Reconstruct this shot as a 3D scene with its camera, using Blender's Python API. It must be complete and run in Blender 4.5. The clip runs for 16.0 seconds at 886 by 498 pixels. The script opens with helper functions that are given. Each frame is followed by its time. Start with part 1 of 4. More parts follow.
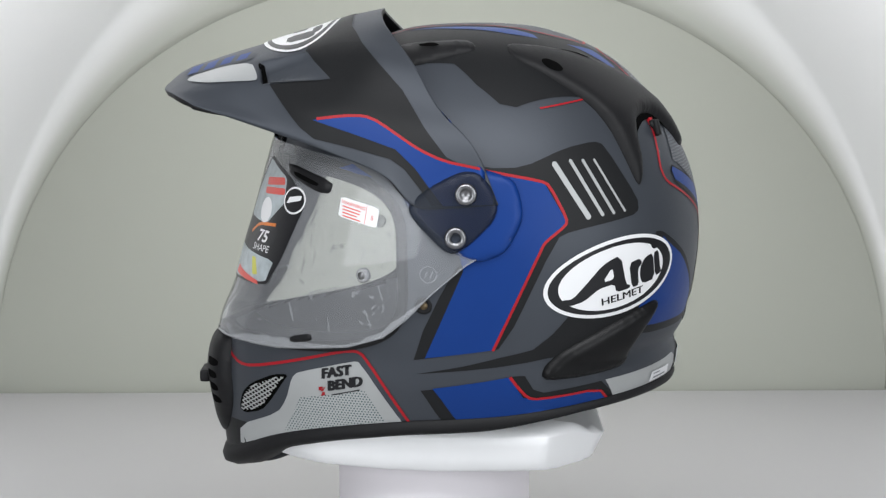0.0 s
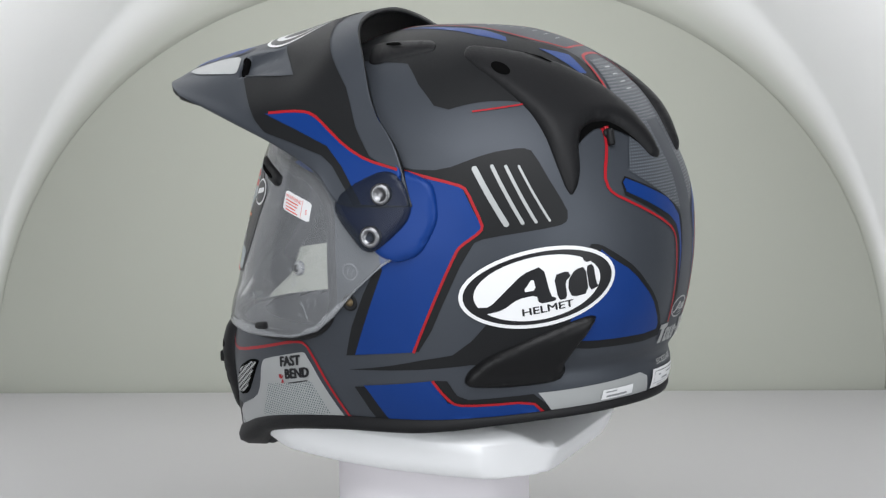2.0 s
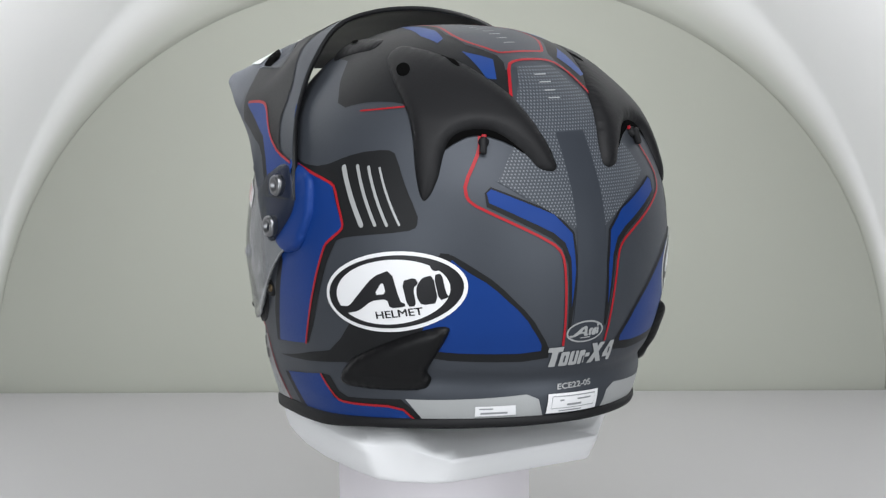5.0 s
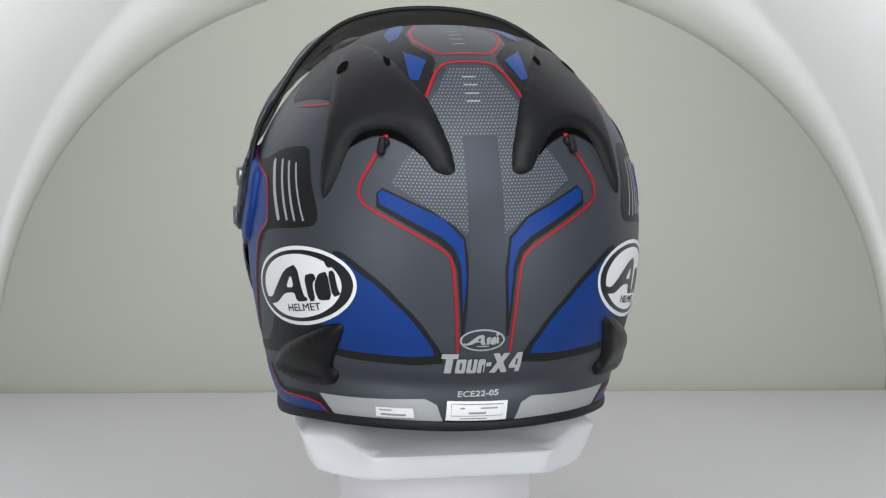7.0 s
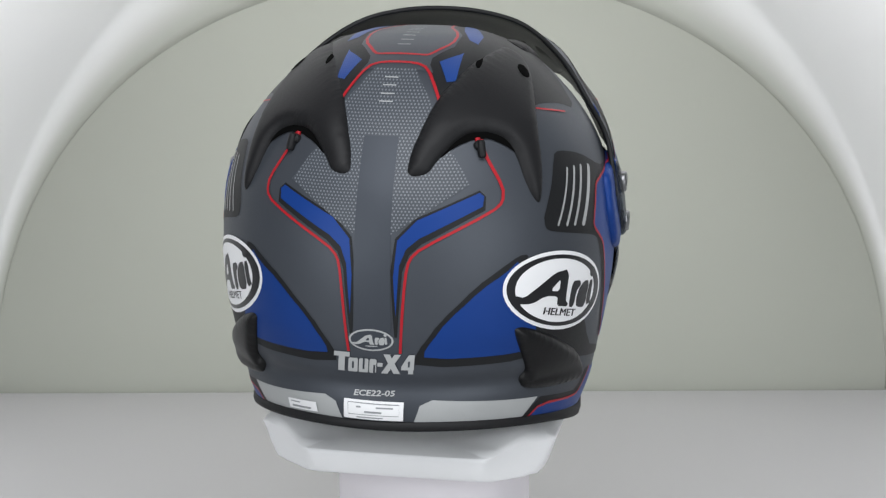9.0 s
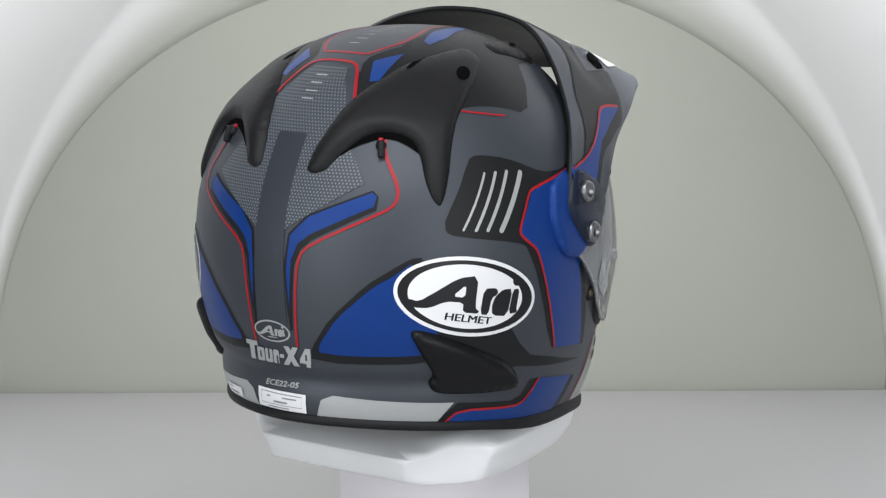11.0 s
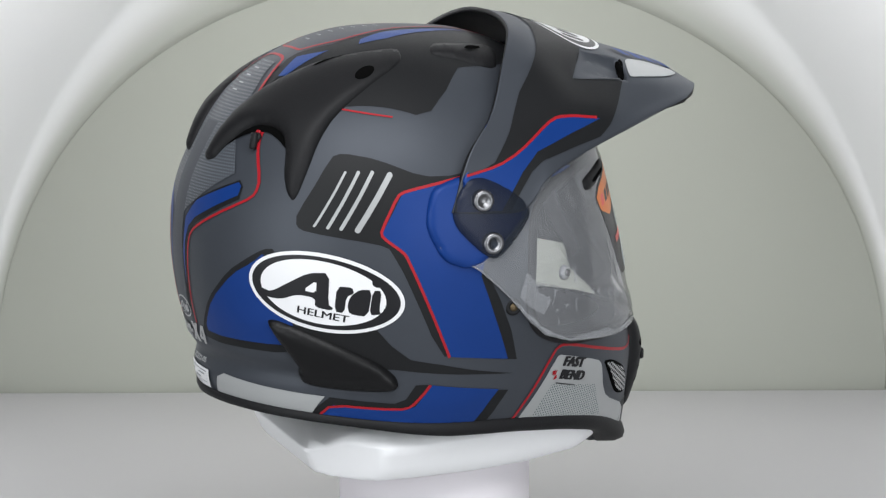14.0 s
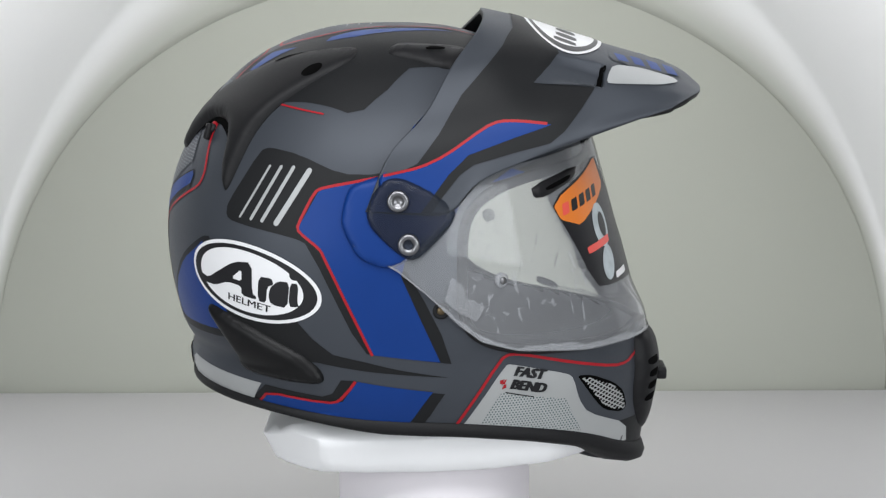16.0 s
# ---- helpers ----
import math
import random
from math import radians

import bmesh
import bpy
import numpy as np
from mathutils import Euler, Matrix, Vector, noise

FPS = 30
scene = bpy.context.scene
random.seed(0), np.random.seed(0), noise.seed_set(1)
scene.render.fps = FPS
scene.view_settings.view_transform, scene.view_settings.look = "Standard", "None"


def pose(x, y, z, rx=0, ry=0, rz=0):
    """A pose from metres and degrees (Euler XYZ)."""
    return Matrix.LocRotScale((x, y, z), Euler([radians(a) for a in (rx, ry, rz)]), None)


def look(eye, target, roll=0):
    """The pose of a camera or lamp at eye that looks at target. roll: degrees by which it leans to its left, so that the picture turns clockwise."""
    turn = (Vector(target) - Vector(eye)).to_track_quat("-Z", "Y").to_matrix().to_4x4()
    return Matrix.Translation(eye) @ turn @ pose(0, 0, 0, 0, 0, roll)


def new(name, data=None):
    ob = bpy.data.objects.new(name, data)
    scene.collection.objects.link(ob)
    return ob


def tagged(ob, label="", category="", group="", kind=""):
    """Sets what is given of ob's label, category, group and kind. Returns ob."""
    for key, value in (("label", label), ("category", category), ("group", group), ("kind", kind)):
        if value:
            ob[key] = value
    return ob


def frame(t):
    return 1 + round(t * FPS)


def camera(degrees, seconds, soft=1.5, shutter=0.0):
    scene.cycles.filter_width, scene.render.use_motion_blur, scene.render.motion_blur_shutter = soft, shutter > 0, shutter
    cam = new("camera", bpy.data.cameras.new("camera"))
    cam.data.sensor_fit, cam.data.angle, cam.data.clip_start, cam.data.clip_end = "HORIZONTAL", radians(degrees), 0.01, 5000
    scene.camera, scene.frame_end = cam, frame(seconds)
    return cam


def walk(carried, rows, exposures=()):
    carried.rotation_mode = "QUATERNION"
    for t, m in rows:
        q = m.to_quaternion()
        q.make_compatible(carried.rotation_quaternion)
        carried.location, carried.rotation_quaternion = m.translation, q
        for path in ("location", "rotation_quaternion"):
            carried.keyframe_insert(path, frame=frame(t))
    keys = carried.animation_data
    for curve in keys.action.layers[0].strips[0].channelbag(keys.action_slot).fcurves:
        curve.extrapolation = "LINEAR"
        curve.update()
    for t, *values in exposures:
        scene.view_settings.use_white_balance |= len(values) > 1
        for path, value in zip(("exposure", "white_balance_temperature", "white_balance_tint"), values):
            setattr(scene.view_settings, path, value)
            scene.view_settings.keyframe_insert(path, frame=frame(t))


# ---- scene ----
from mathutils.bvhtree import BVHTree

# ---- camera, held still ----
EYE = Vector((0.0, -1.29, 0.48))
cam = camera(25.22, 16.0, soft=1.3)
_p, _y = radians(10.02), radians(0.281)
AIM = EYE + Vector((math.sin(_y) * math.cos(_p), math.cos(_y) * math.cos(_p), -math.sin(_p)))
walk(cam, [(0, look(EYE, AIM, -0.1545)), (16, look(EYE, AIM, -0.1545))], exposures=[(0, 0.0), (16, 0.0)])

# ---- light: the room's dim air and lamps set out of view ----
world = bpy.data.worlds.new("room_air")
scene.world = world
world.use_nodes = True
world.node_tree.nodes["Background"].inputs[0].default_value = (0.80, 0.84, 0.88, 1)
world.node_tree.nodes["Background"].inputs[1].default_value = 0.41


def area_lamp(name, eye, target, sx, sy, watts, colour):
    d = bpy.data.lights.new(name, "AREA")
    d.shape, d.size, d.size_y, d.energy, d.color = "RECTANGLE", sx, sy, watts, colour
    ob = new(name, d)
    ob.matrix_world = look(eye, target)
    return ob


# unseen strip added to brighten the back sweep and lining
area_lamp("sweep_fill", (0, 0.05, 0.462), (0, 0.62, 0.33), 0.60, 0.05, 2.2, (1.0, 0.985, 0.985))
area_lamp("softbox_top", (0, -0.85, 1.20), (0, 0.05, 0.2), 1.2, 0.7, 15.0, (0.955, 0.972, 1.0))
# unseen low fills added in front to brighten the foam and lower helmet
area_lamp("front_fill", (-0.75, -1.05, 0.36), (0.03, 0.2, 0.22), 0.8, 0.6, 5.6, (0.925, 0.967, 1.0))
area_lamp("front_fill", (0.75, -1.05, 0.36), (-0.03, 0.2, 0.22), 0.8, 0.6, 5.6, (0.925, 0.967, 1.0))


# ---- materials ----
def base_mat(name, colour, rough=0.5, metal=0.0, spread=0.06, scale=40.0, fine=900.0, bump=0.15, coat=0.0, spec=0.3):
    """A surface with slow tone drift, fine grain in tone and gloss, and fine relief."""
    m = bpy.data.materials.new(name)
    m.use_nodes = True
    nt, b = m.node_tree, m.node_tree.nodes["Principled BSDF"]
    co = nt.nodes.new("ShaderNodeTexCoord")
    big, small = nt.nodes.new("ShaderNodeTexNoise"), nt.nodes.new("ShaderNodeTexNoise")
    big.inputs["Scale"].default_value, small.inputs["Scale"].default_value = scale, fine
    big.inputs["Detail"].default_value = 4
    for n in (big, small):
        nt.links.new(co.outputs["Object"], n.inputs["Vector"])
    mixer = nt.nodes.new("ShaderNodeMix")
    mixer.data_type = "RGBA"
    nt.links.new(big.outputs["Fac"], mixer.inputs["Factor"])
    mixer.inputs["A"].default_value = (*[c * (1 - spread) for c in colour], 1)
    mixer.inputs["B"].default_value = (*[min(1, c * (1 + spread)) for c in colour], 1)
    nt.links.new(mixer.outputs["Result"], b.inputs["Base Color"])
    ramp = nt.nodes.new("ShaderNodeMapRange")
    ramp.inputs["To Min"].default_value, ramp.inputs["To Max"].default_value = max(0, rough - 0.06), min(1, rough + 0.06)
    nt.links.new(small.outputs["Fac"], ramp.inputs["Value"])
    nt.links.new(ramp.outputs["Result"], b.inputs["Roughness"])
    bp = nt.nodes.new("ShaderNodeBump")
    bp.inputs["Strength"].default_value, bp.inputs["Distance"].default_value = bump, 0.0004
    nt.links.new(small.outputs["Fac"], bp.inputs["Height"])
    nt.links.new(bp.outputs["Normal"], b.inputs["Normal"])
    b.inputs["Metallic"].default_value = metal
    b.inputs["Coat Weight"].default_value = coat
    b.inputs["Specular IOR Level"].default_value = spec
    return m


def dot_mat(name, ground, dot, pitch, radius, rough=0.45):
    """Rows of small staggered dots printed on a plain ground, laid out by the part's own flat map."""
    m = base_mat(name, ground, rough)
    nt, b = m.node_tree, m.node_tree.nodes["Principled BSDF"]
    uv = nt.nodes.new("ShaderNodeUVMap")
    sep = nt.nodes.new("ShaderNodeSeparateXYZ")
    nt.links.new(uv.outputs["UV"], sep.inputs[0])

    def calc(op, a, bb=None):
        n = nt.nodes.new("ShaderNodeMath")
        n.operation = op
        for i, v in enumerate((a, bb)):
            if v is None:
                continue
            if isinstance(v, (int, float)):
                n.inputs[i].default_value = v
            else:
                nt.links.new(v, n.inputs[i])
        return n.outputs[0]

    row = calc("DIVIDE", sep.outputs["Y"], pitch * 0.866)
    odd = calc("MULTIPLY", calc("FLOORED_MODULO", calc("FLOOR", row), 2.0), 0.5)
    col = calc("ADD", calc("DIVIDE", sep.outputs["X"], pitch), odd)
    fx = calc("SUBTRACT", calc("FRACT", col), 0.5)
    fy = calc("MULTIPLY", calc("SUBTRACT", calc("FRACT", row), 0.5), 0.866)
    dist = calc("SQRT", calc("ADD", calc("MULTIPLY", fx, fx), calc("MULTIPLY", fy, fy)))
    mask = calc("LESS_THAN", dist, radius)
    old = b.inputs["Base Color"].links[0].from_socket
    mixer = nt.nodes.new("ShaderNodeMix")
    mixer.data_type = "RGBA"
    nt.links.new(mask, mixer.inputs["Factor"])
    nt.links.new(old, mixer.inputs["A"])
    mixer.inputs["B"].default_value = (*dot, 1)
    nt.links.new(mixer.outputs["Result"], b.inputs["Base Color"])
    return m


def clear_mat(name, tint, gloss_rough=0.04, haze=0.0):
    """Thin clear plastic: light passes straight, gloss grows towards the edge, haze mixes in milky white."""
    m = bpy.data.materials.new(name)
    m.use_nodes = True
    nt = m.node_tree
    nt.nodes.remove(nt.nodes["Principled BSDF"])
    out = nt.nodes["Material Output"]
    tr, gl, df = nt.nodes.new("ShaderNodeBsdfTransparent"), nt.nodes.new("ShaderNodeBsdfGlossy"), nt.nodes.new("ShaderNodeBsdfDiffuse")
    tr.inputs[0].default_value = (*tint, 1)
    gl.inputs["Roughness"].default_value = gloss_rough
    df.inputs[0].default_value = (0.80, 0.82, 0.86, 1)
    fr = nt.nodes.new("ShaderNodeFresnel")
    fr.inputs["IOR"].default_value = 1.45
    a, c = nt.nodes.new("ShaderNodeMixShader"), nt.nodes.new("ShaderNodeMixShader")
    no = nt.nodes.new("ShaderNodeTexNoise")
    no.inputs["Scale"].default_value = 30
    mr = nt.nodes.new("ShaderNodeMapRange")
    mr.inputs["To Min"].default_value, mr.inputs["To Max"].default_value = haze * 0.8, haze * 1.2
    nt.links.new(no.outputs["Fac"], mr.inputs["Value"])
    nt.links.new(mr.outputs["Result"], a.inputs[0])
    nt.links.new(tr.outputs[0], a.inputs[1])
    nt.links.new(df.outputs[0], a.inputs[2])
    nt.links.new(fr.outputs[0], c.inputs[0])
    nt.links.new(a.outputs[0], c.inputs[1])
    nt.links.new(gl.outputs[0], c.inputs[2])
    nt.links.new(c.outputs[0], out.inputs[0])
    return m


GREY = base_mat("matt_gunmetal_paint", (0.057, 0.064, 0.077), 0.50, 0.35, bump=0.05, spec=0.42)
STRIPE = base_mat("matt_dark_grey_paint", (0.045, 0.052, 0.065), 0.50, 0.35, bump=0.05, spec=0.42)
BLACK = base_mat("matt_black_paint", (0.0095, 0.010, 0.011), 0.52, bump=0.08, spec=0.26)
BLUE = base_mat("matt_blue_paint", (0.005, 0.039, 0.205), 0.45, 0.1, bump=0.05, spec=0.25)
RED = base_mat("red_line_paint", (0.36, 0.010, 0.018), 0.45)
SILVER = base_mat("silver_paint", (0.42, 0.43, 0.43), 0.42, 0.2)
WHITE = base_mat("white_vinyl", (0.84, 0.84, 0.85), 0.35, spread=0.02)
INK = base_mat("black_vinyl_ink", (0.014, 0.014, 0.016), 0.35)
VENT = base_mat("soft_black_plastic", (0.010, 0.010, 0.011), 0.54, bump=0.2, spec=0.24)
DUCT = base_mat("satin_black_plastic", (0.0055, 0.0055, 0.006), 0.42, bump=0.1, spec=0.25)
RUBBER = base_mat("black_rubber", (0.008, 0.008, 0.009), 0.6, bump=0.3)
LINER = base_mat("grey_lining_cloth", (0.19, 0.195, 0.21), 0.95, bump=0.3, fine=700)
PADDING = base_mat("dark_port_padding", (0.022, 0.023, 0.026), 0.9, bump=0.5)
# near-black sheets painted in for the shade of holes, slots and vent exits
BLIND = base_mat("recess_shade", (0.003, 0.003, 0.003), 0.95, spec=0.03)
STEEL = base_mat("dull_steel", (0.27, 0.27, 0.28), 0.36, 1.0)
PLATE = base_mat("smoked_plastic", (0.022, 0.027, 0.038), 0.34)


def see_through(m, share, tint):
    """Lets part of the light straight through a smoked plastic."""
    nt = m.node_tree
    out, b = nt.nodes["Material Output"], nt.nodes["Principled BSDF"]
    tr, mx = nt.nodes.new("ShaderNodeBsdfTransparent"), nt.nodes.new("ShaderNodeMixShader")
    tr.inputs[0].default_value = (*tint, 1)
    mx.inputs[0].default_value = share
    nt.links.new(b.outputs[0], mx.inputs[1])
    nt.links.new(tr.outputs[0], mx.inputs[2])
    nt.links.new(mx.outputs[0], out.inputs[0])


see_through(PLATE, 0.4, (0.55, 0.6, 0.68))
FOAM = base_mat("white_wrapped_foam", (0.93, 0.93, 0.94), 0.6, spread=0.03, scale=18, fine=60, bump=0.5)
FOAM.node_tree.nodes["Principled BSDF"].inputs["Subsurface Weight"].default_value = 0.4
FOAM.node_tree.nodes["Principled BSDF"].inputs["Subsurface Radius"].default_value = (1, 1, 1)
FOAM.node_tree.nodes["Principled BSDF"].inputs["Subsurface Scale"].default_value = 0.012
PILLAR = base_mat("white_card_tube", (0.86, 0.82, 0.85), 0.7, spread=0.02, scale=12)
TABLE = base_mat("white_laminate", (0.405, 0.402, 0.404), 0.38, spread=0.02, scale=6)
WALLM = base_mat("grey_green_sweep", (0.325, 0.336, 0.296), 0.85, spread=0.02, scale=4)
VAULTM = base_mat("white_booth_lining", (0.865, 0.875, 0.88), 0.85, spread=0.02, scale=4)


def paint_lining_falloff():
    """Blends sweep grey-green into lining white at the corner: light falloff put in colour."""
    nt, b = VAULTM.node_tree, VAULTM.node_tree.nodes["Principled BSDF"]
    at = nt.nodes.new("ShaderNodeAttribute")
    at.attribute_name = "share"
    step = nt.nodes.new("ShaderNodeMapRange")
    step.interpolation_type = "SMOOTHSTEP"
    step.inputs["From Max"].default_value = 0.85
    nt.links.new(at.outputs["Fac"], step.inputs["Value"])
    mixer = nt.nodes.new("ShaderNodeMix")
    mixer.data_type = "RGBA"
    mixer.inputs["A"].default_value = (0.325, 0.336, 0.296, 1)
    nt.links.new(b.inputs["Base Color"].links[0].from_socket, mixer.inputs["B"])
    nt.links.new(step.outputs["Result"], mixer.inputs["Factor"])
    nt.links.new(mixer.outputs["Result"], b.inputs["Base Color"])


paint_lining_falloff()
ROOM = base_mat("room_paint", (0.45, 0.45, 0.46), 0.9, spread=0.03, scale=3)
FAINT = base_mat("faint_grey_print", (0.28, 0.29, 0.30), 0.5)
ORANGE = base_mat("orange_print", (0.72, 0.20, 0.03), 0.3)
PINK = base_mat("red_print", (0.75, 0.10, 0.08), 0.3)
PALE = base_mat("pale_print", (0.42, 0.47, 0.49), 0.3, spread=0.35, scale=160)
YELLOW = base_mat("yellow_print", (0.62, 0.60, 0.10), 0.3)
BROWN = base_mat("brown_hardboard", (0.10, 0.055, 0.03), 0.6)
BRASS = base_mat("dull_brass", (0.16, 0.12, 0.07), 0.4, 0.8)
# shield haze: milky white put in for reflected light
SHIELD = clear_mat("clear_shield", (0.985, 0.99, 0.99), 0.10, 0.19)
FILM = clear_mat("scuffed_film", (0.95, 0.95, 0.95), 0.2, 0.27)
CHIN_DOTS = dot_mat("silver_with_dark_dots", (0.42, 0.43, 0.43), (0.08, 0.12, 0.12), 0.0020, 0.27)
REAR_DOTS = dot_mat("grey_with_silver_dots", (0.056, 0.063, 0.075), (0.165, 0.18, 0.20), 0.0021, 0.25)
BLUE_HATCH = dot_mat("blue_with_fine_dots", (0.005, 0.039, 0.205), (0.016, 0.060, 0.24), 0.0016, 0.33)


# ---- building helpers ----
def finish(name, bm, material, parent=None, label="", smooth=True):
    me = bpy.data.meshes.new(name)
    bm.to_mesh(me)
    bm.free()
    if smooth:
        me.polygons.foreach_set("use_smooth", [True] * len(me.polygons))
    if material:
        me.materials.append(material)
    ob = new(name, me)
    if parent:
        ob.parent = parent
    if label:
        ob["label"] = label
    return ob


part = finish


def grid_bm(points, closed_u=False, closed_v=False, keep=None):
    """A quad sheet over points[i][j]; keep(i, j) drops cells."""
    bm = bmesh.new()
    vs = [[bm.verts.new(p) for p in row] for row in points]
    nu, nv = len(vs), len(vs[0])
    for i in range(nu if closed_u else nu - 1):
        for j in range(nv if closed_v else nv - 1):
            if keep is None or keep(i, j):
                q = [vs[i][j], vs[(i + 1) % nu][j], vs[(i + 1) % nu][(j + 1) % nv], vs[i][(j + 1) % nv]]
                bm.faces.new(q)
    loose = [v for v in bm.verts if not v.link_faces]
    bmesh.ops.delete(bm, geom=loose, context="VERTS")
    bmesh.ops.recalc_face_normals(bm, faces=bm.faces[:])
    return bm


def thick(ob, t, offset=-1.0):
    md = ob.modifiers.new("thickness", "SOLIDIFY")
    md.thickness, md.offset = t, offset
    return ob


def bevel_box(sx, sy, sz, r=0.002, seg=2, m=None):
    bm = bmesh.new()
    bmesh.ops.create_cube(bm, size=1.0)
    bmesh.ops.scale(bm, vec=(sx, sy, sz), verts=bm.verts[:])
    bmesh.ops.bevel(bm, geom=bm.edges[:], offset=r, segments=seg, affect="EDGES", profile=0.6)
    if m:
        bm.transform(m)
    return bm


def tube_bm(path, profile, closed=True):
    """Sweep a flat profile (out, up) along a path of (point, out-vector)."""
    rows = []
    for p, o in path:
        rows.append([p + o * a + Vector((0, 0, 1)) * b for a, b in profile])
    return grid_bm(rows, closed_u=closed, closed_v=True)


def turned_bm(profile, seg=48, m=None):
    rows = [[Vector((r * math.cos(2 * math.pi * k / seg), r * math.sin(2 * math.pi * k / seg), z)) for k in range(seg)] for r, z in profile]
    bm = grid_bm(rows, closed_v=True)
    bmesh.ops.holes_fill(bm, edges=[e for e in bm.edges if e.is_boundary], sides=0)
    bmesh.ops.recalc_face_normals(bm, faces=bm.faces[:])
    if m:
        bm.transform(m)
    return bm


# ---- the booth: table, curved back and lining, dim room ----
BACK_Y, ARCH = 0.622, 0.449


def arch_at(ang, r, y):
    return Vector((0.0073 - math.cos(ang) * r, y, math.sin(ang) * r * 1.03))


def build_booth():
    tagged(part("table_top", bevel_box(2.4, 1.64, 0.03, 0.003, m=pose(0, BACK_Y - 0.82 - 0.004, -0.015)), TABLE, smooth=False),
           "white laminate table top of the photo booth", "table", kind="structure")
    bm = bevel_box(2.4, 0.02, 1.6, 0.002, m=pose(0, BACK_Y + 0.012, 0.60))
    tagged(part("wall_back", bm, WALLM, smooth=False), "plain grey-green back sweep of the booth", "wall", kind="structure")
    # lining: a half round that coves softly into the back and flares towards the front
    n, end = 96, radians(78.7)
    rows = []
    flare = [(0.006, 0.03), (0.022, 0.10), (0.046, 0.20), (0.072, 0.30), (0.100, 0.40), (0.130, 0.50)]
    for step in range(10 + len(flare)):
        row = []
        for k in range(n + 1):
            a = math.pi * k / n
            rc = 0.016 + 0.085 * math.sin(a) ** 3
            if step < 10:
                q = end * step / 9
                r, y = ARCH - 0.5 * rc + rc * math.sin(q), -rc * (1 - math.cos(q))
            else:
                dr, dy = flare[step - 10]
                r, y = ARCH - 0.5 * rc + rc * math.sin(end) + dr, -rc * (1 - math.cos(end)) - dy
            row.append(arch_at(a, r, BACK_Y + 0.001 + y))
        rows.append(row)
    bm = grid_bm(rows)
    # how far the painted falloff from grey-green to white has run
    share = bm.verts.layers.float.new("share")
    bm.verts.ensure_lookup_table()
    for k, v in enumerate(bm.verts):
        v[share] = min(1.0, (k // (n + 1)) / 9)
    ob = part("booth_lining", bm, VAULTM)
    thick(ob, 0.006, 1.0)
    tagged(ob, "white half-round lining of the photo booth", "booth lining", kind="structure")
    # the room outside the booth
    for name, m, size in (("wall_left", pose(-2.2, -0.6, 0.7), (0.05, 5, 3.2)), ("wall_right", pose(2.2, -0.6, 0.7), (0.05, 5, 3.2)),
                          ("wall_behind", pose(0, -3.1, 0.7), (4.4, 0.05, 3.2)), ("ceiling", pose(0, -0.6, 2.3), (4.4, 5, 0.05)), ("floor", pose(0, -0.6, -0.85), (4.4, 5, 0.05)),
                          ("wall_front", pose(0, 1.9, 0.7), (4.4, 0.05, 3.2))):
        tagged(part(name, bevel_box(*size, 0.004, 1, m), ROOM, smooth=False), "plain grey painted room surface", name.split("_")[0], kind="structure")


build_booth()

# ---- the helmet's outer form: height, rear reach, front reach, half width in mm ----
FORM = ((-45, 120, -134, 80), (-30, 128, -138, 86), (-15, 138, -140, 92), (0, 146, -141, 98), (15, 153, -142, 104.5), (30, 159.5, -142, 110), (45, 161.5, -139, 113.5),
        (60, 164.5, -135, 116.5), (80, 169.5, -125, 119.8), (100, 172.5, -117.5, 122.3), (120, 173.3, -111, 123.6), (140, 171.5, -105.5, 122.6), (160, 166.5, -100, 119.3))
FORM_TOP = ((180, 157, -94, 113), (200, 144.5, -85, 101.5), (215, 131.5, -74, 89), (228, 116, -60, 75.5), (238, 98, -43, 61), (245, 79, -24, 45), (249, 60, -5, 27.5), (250.7, 30.5, 29.5, 0.5))
_ST = np.array(FORM + FORM_TOP, float)[::-1]
_Q = np.sqrt(251.0 - _ST[:, 0])
_G = [np.gradient(_ST[:, c], _Q) for c in range(4)]


def form(col, z):
    x = math.sqrt(min(max(251.0 - z, _Q[0] ** 2), _Q[-1] ** 2))
    i = int(min(max(np.searchsorted(_Q, x) - 1, 0), len(_Q) - 2))
    h = _Q[i + 1] - _Q[i]
    t = (x - _Q[i]) / h
    v, m = _ST[:, col], _G[col]
    return (2 * t ** 3 - 3 * t ** 2 + 1) * v[i] + (t ** 3 - 2 * t ** 2 + t) * h * m[i] + (3 * t ** 2 - 2 * t ** 3) * v[i + 1] + (t ** 3 - t ** 2) * h * m[i + 1]


def ring_point(psi, z):
    """Point on the outer form, in mm, at the section's own angle psi (0: rear, 90: right side)."""
    xc = float(np.interp(z, [200, 251], [35, 30]))
    c, s = math.cos(psi), math.sin(psi)
    if c > 0:
        n, a = float(np.interp(z, [35, 80], [1.9, 2.1])), form(1, z) - xc
    else:
        n, a = float(np.interp(z, [50, 95], [1.85, 2.1])), xc - form(2, z)
    return Vector((xc + a * math.copysign(abs(c) ** (2 / n), c), form(3, z) * math.copysign(abs(s) ** (2 / n), s), z))


def rim_height(x):
    xs, zs = [-145, -139, -126, -110, -95, -60, -18, 13, 48, 103, 155, 175], [-33, -31.5, -26, -16, -9, 0.5, 7.5, 10, 13, 20, 25, 25]
    return float(np.mean(np.interp([x + d for d in (-12, -8, -4, 0, 4, 8, 12)], xs, zs)))


def rim_point(psi):
    z = 10.0
    for _ in range(12):
        z = rim_height(ring_point(psi, z).x)
    return ring_point(psi, z)


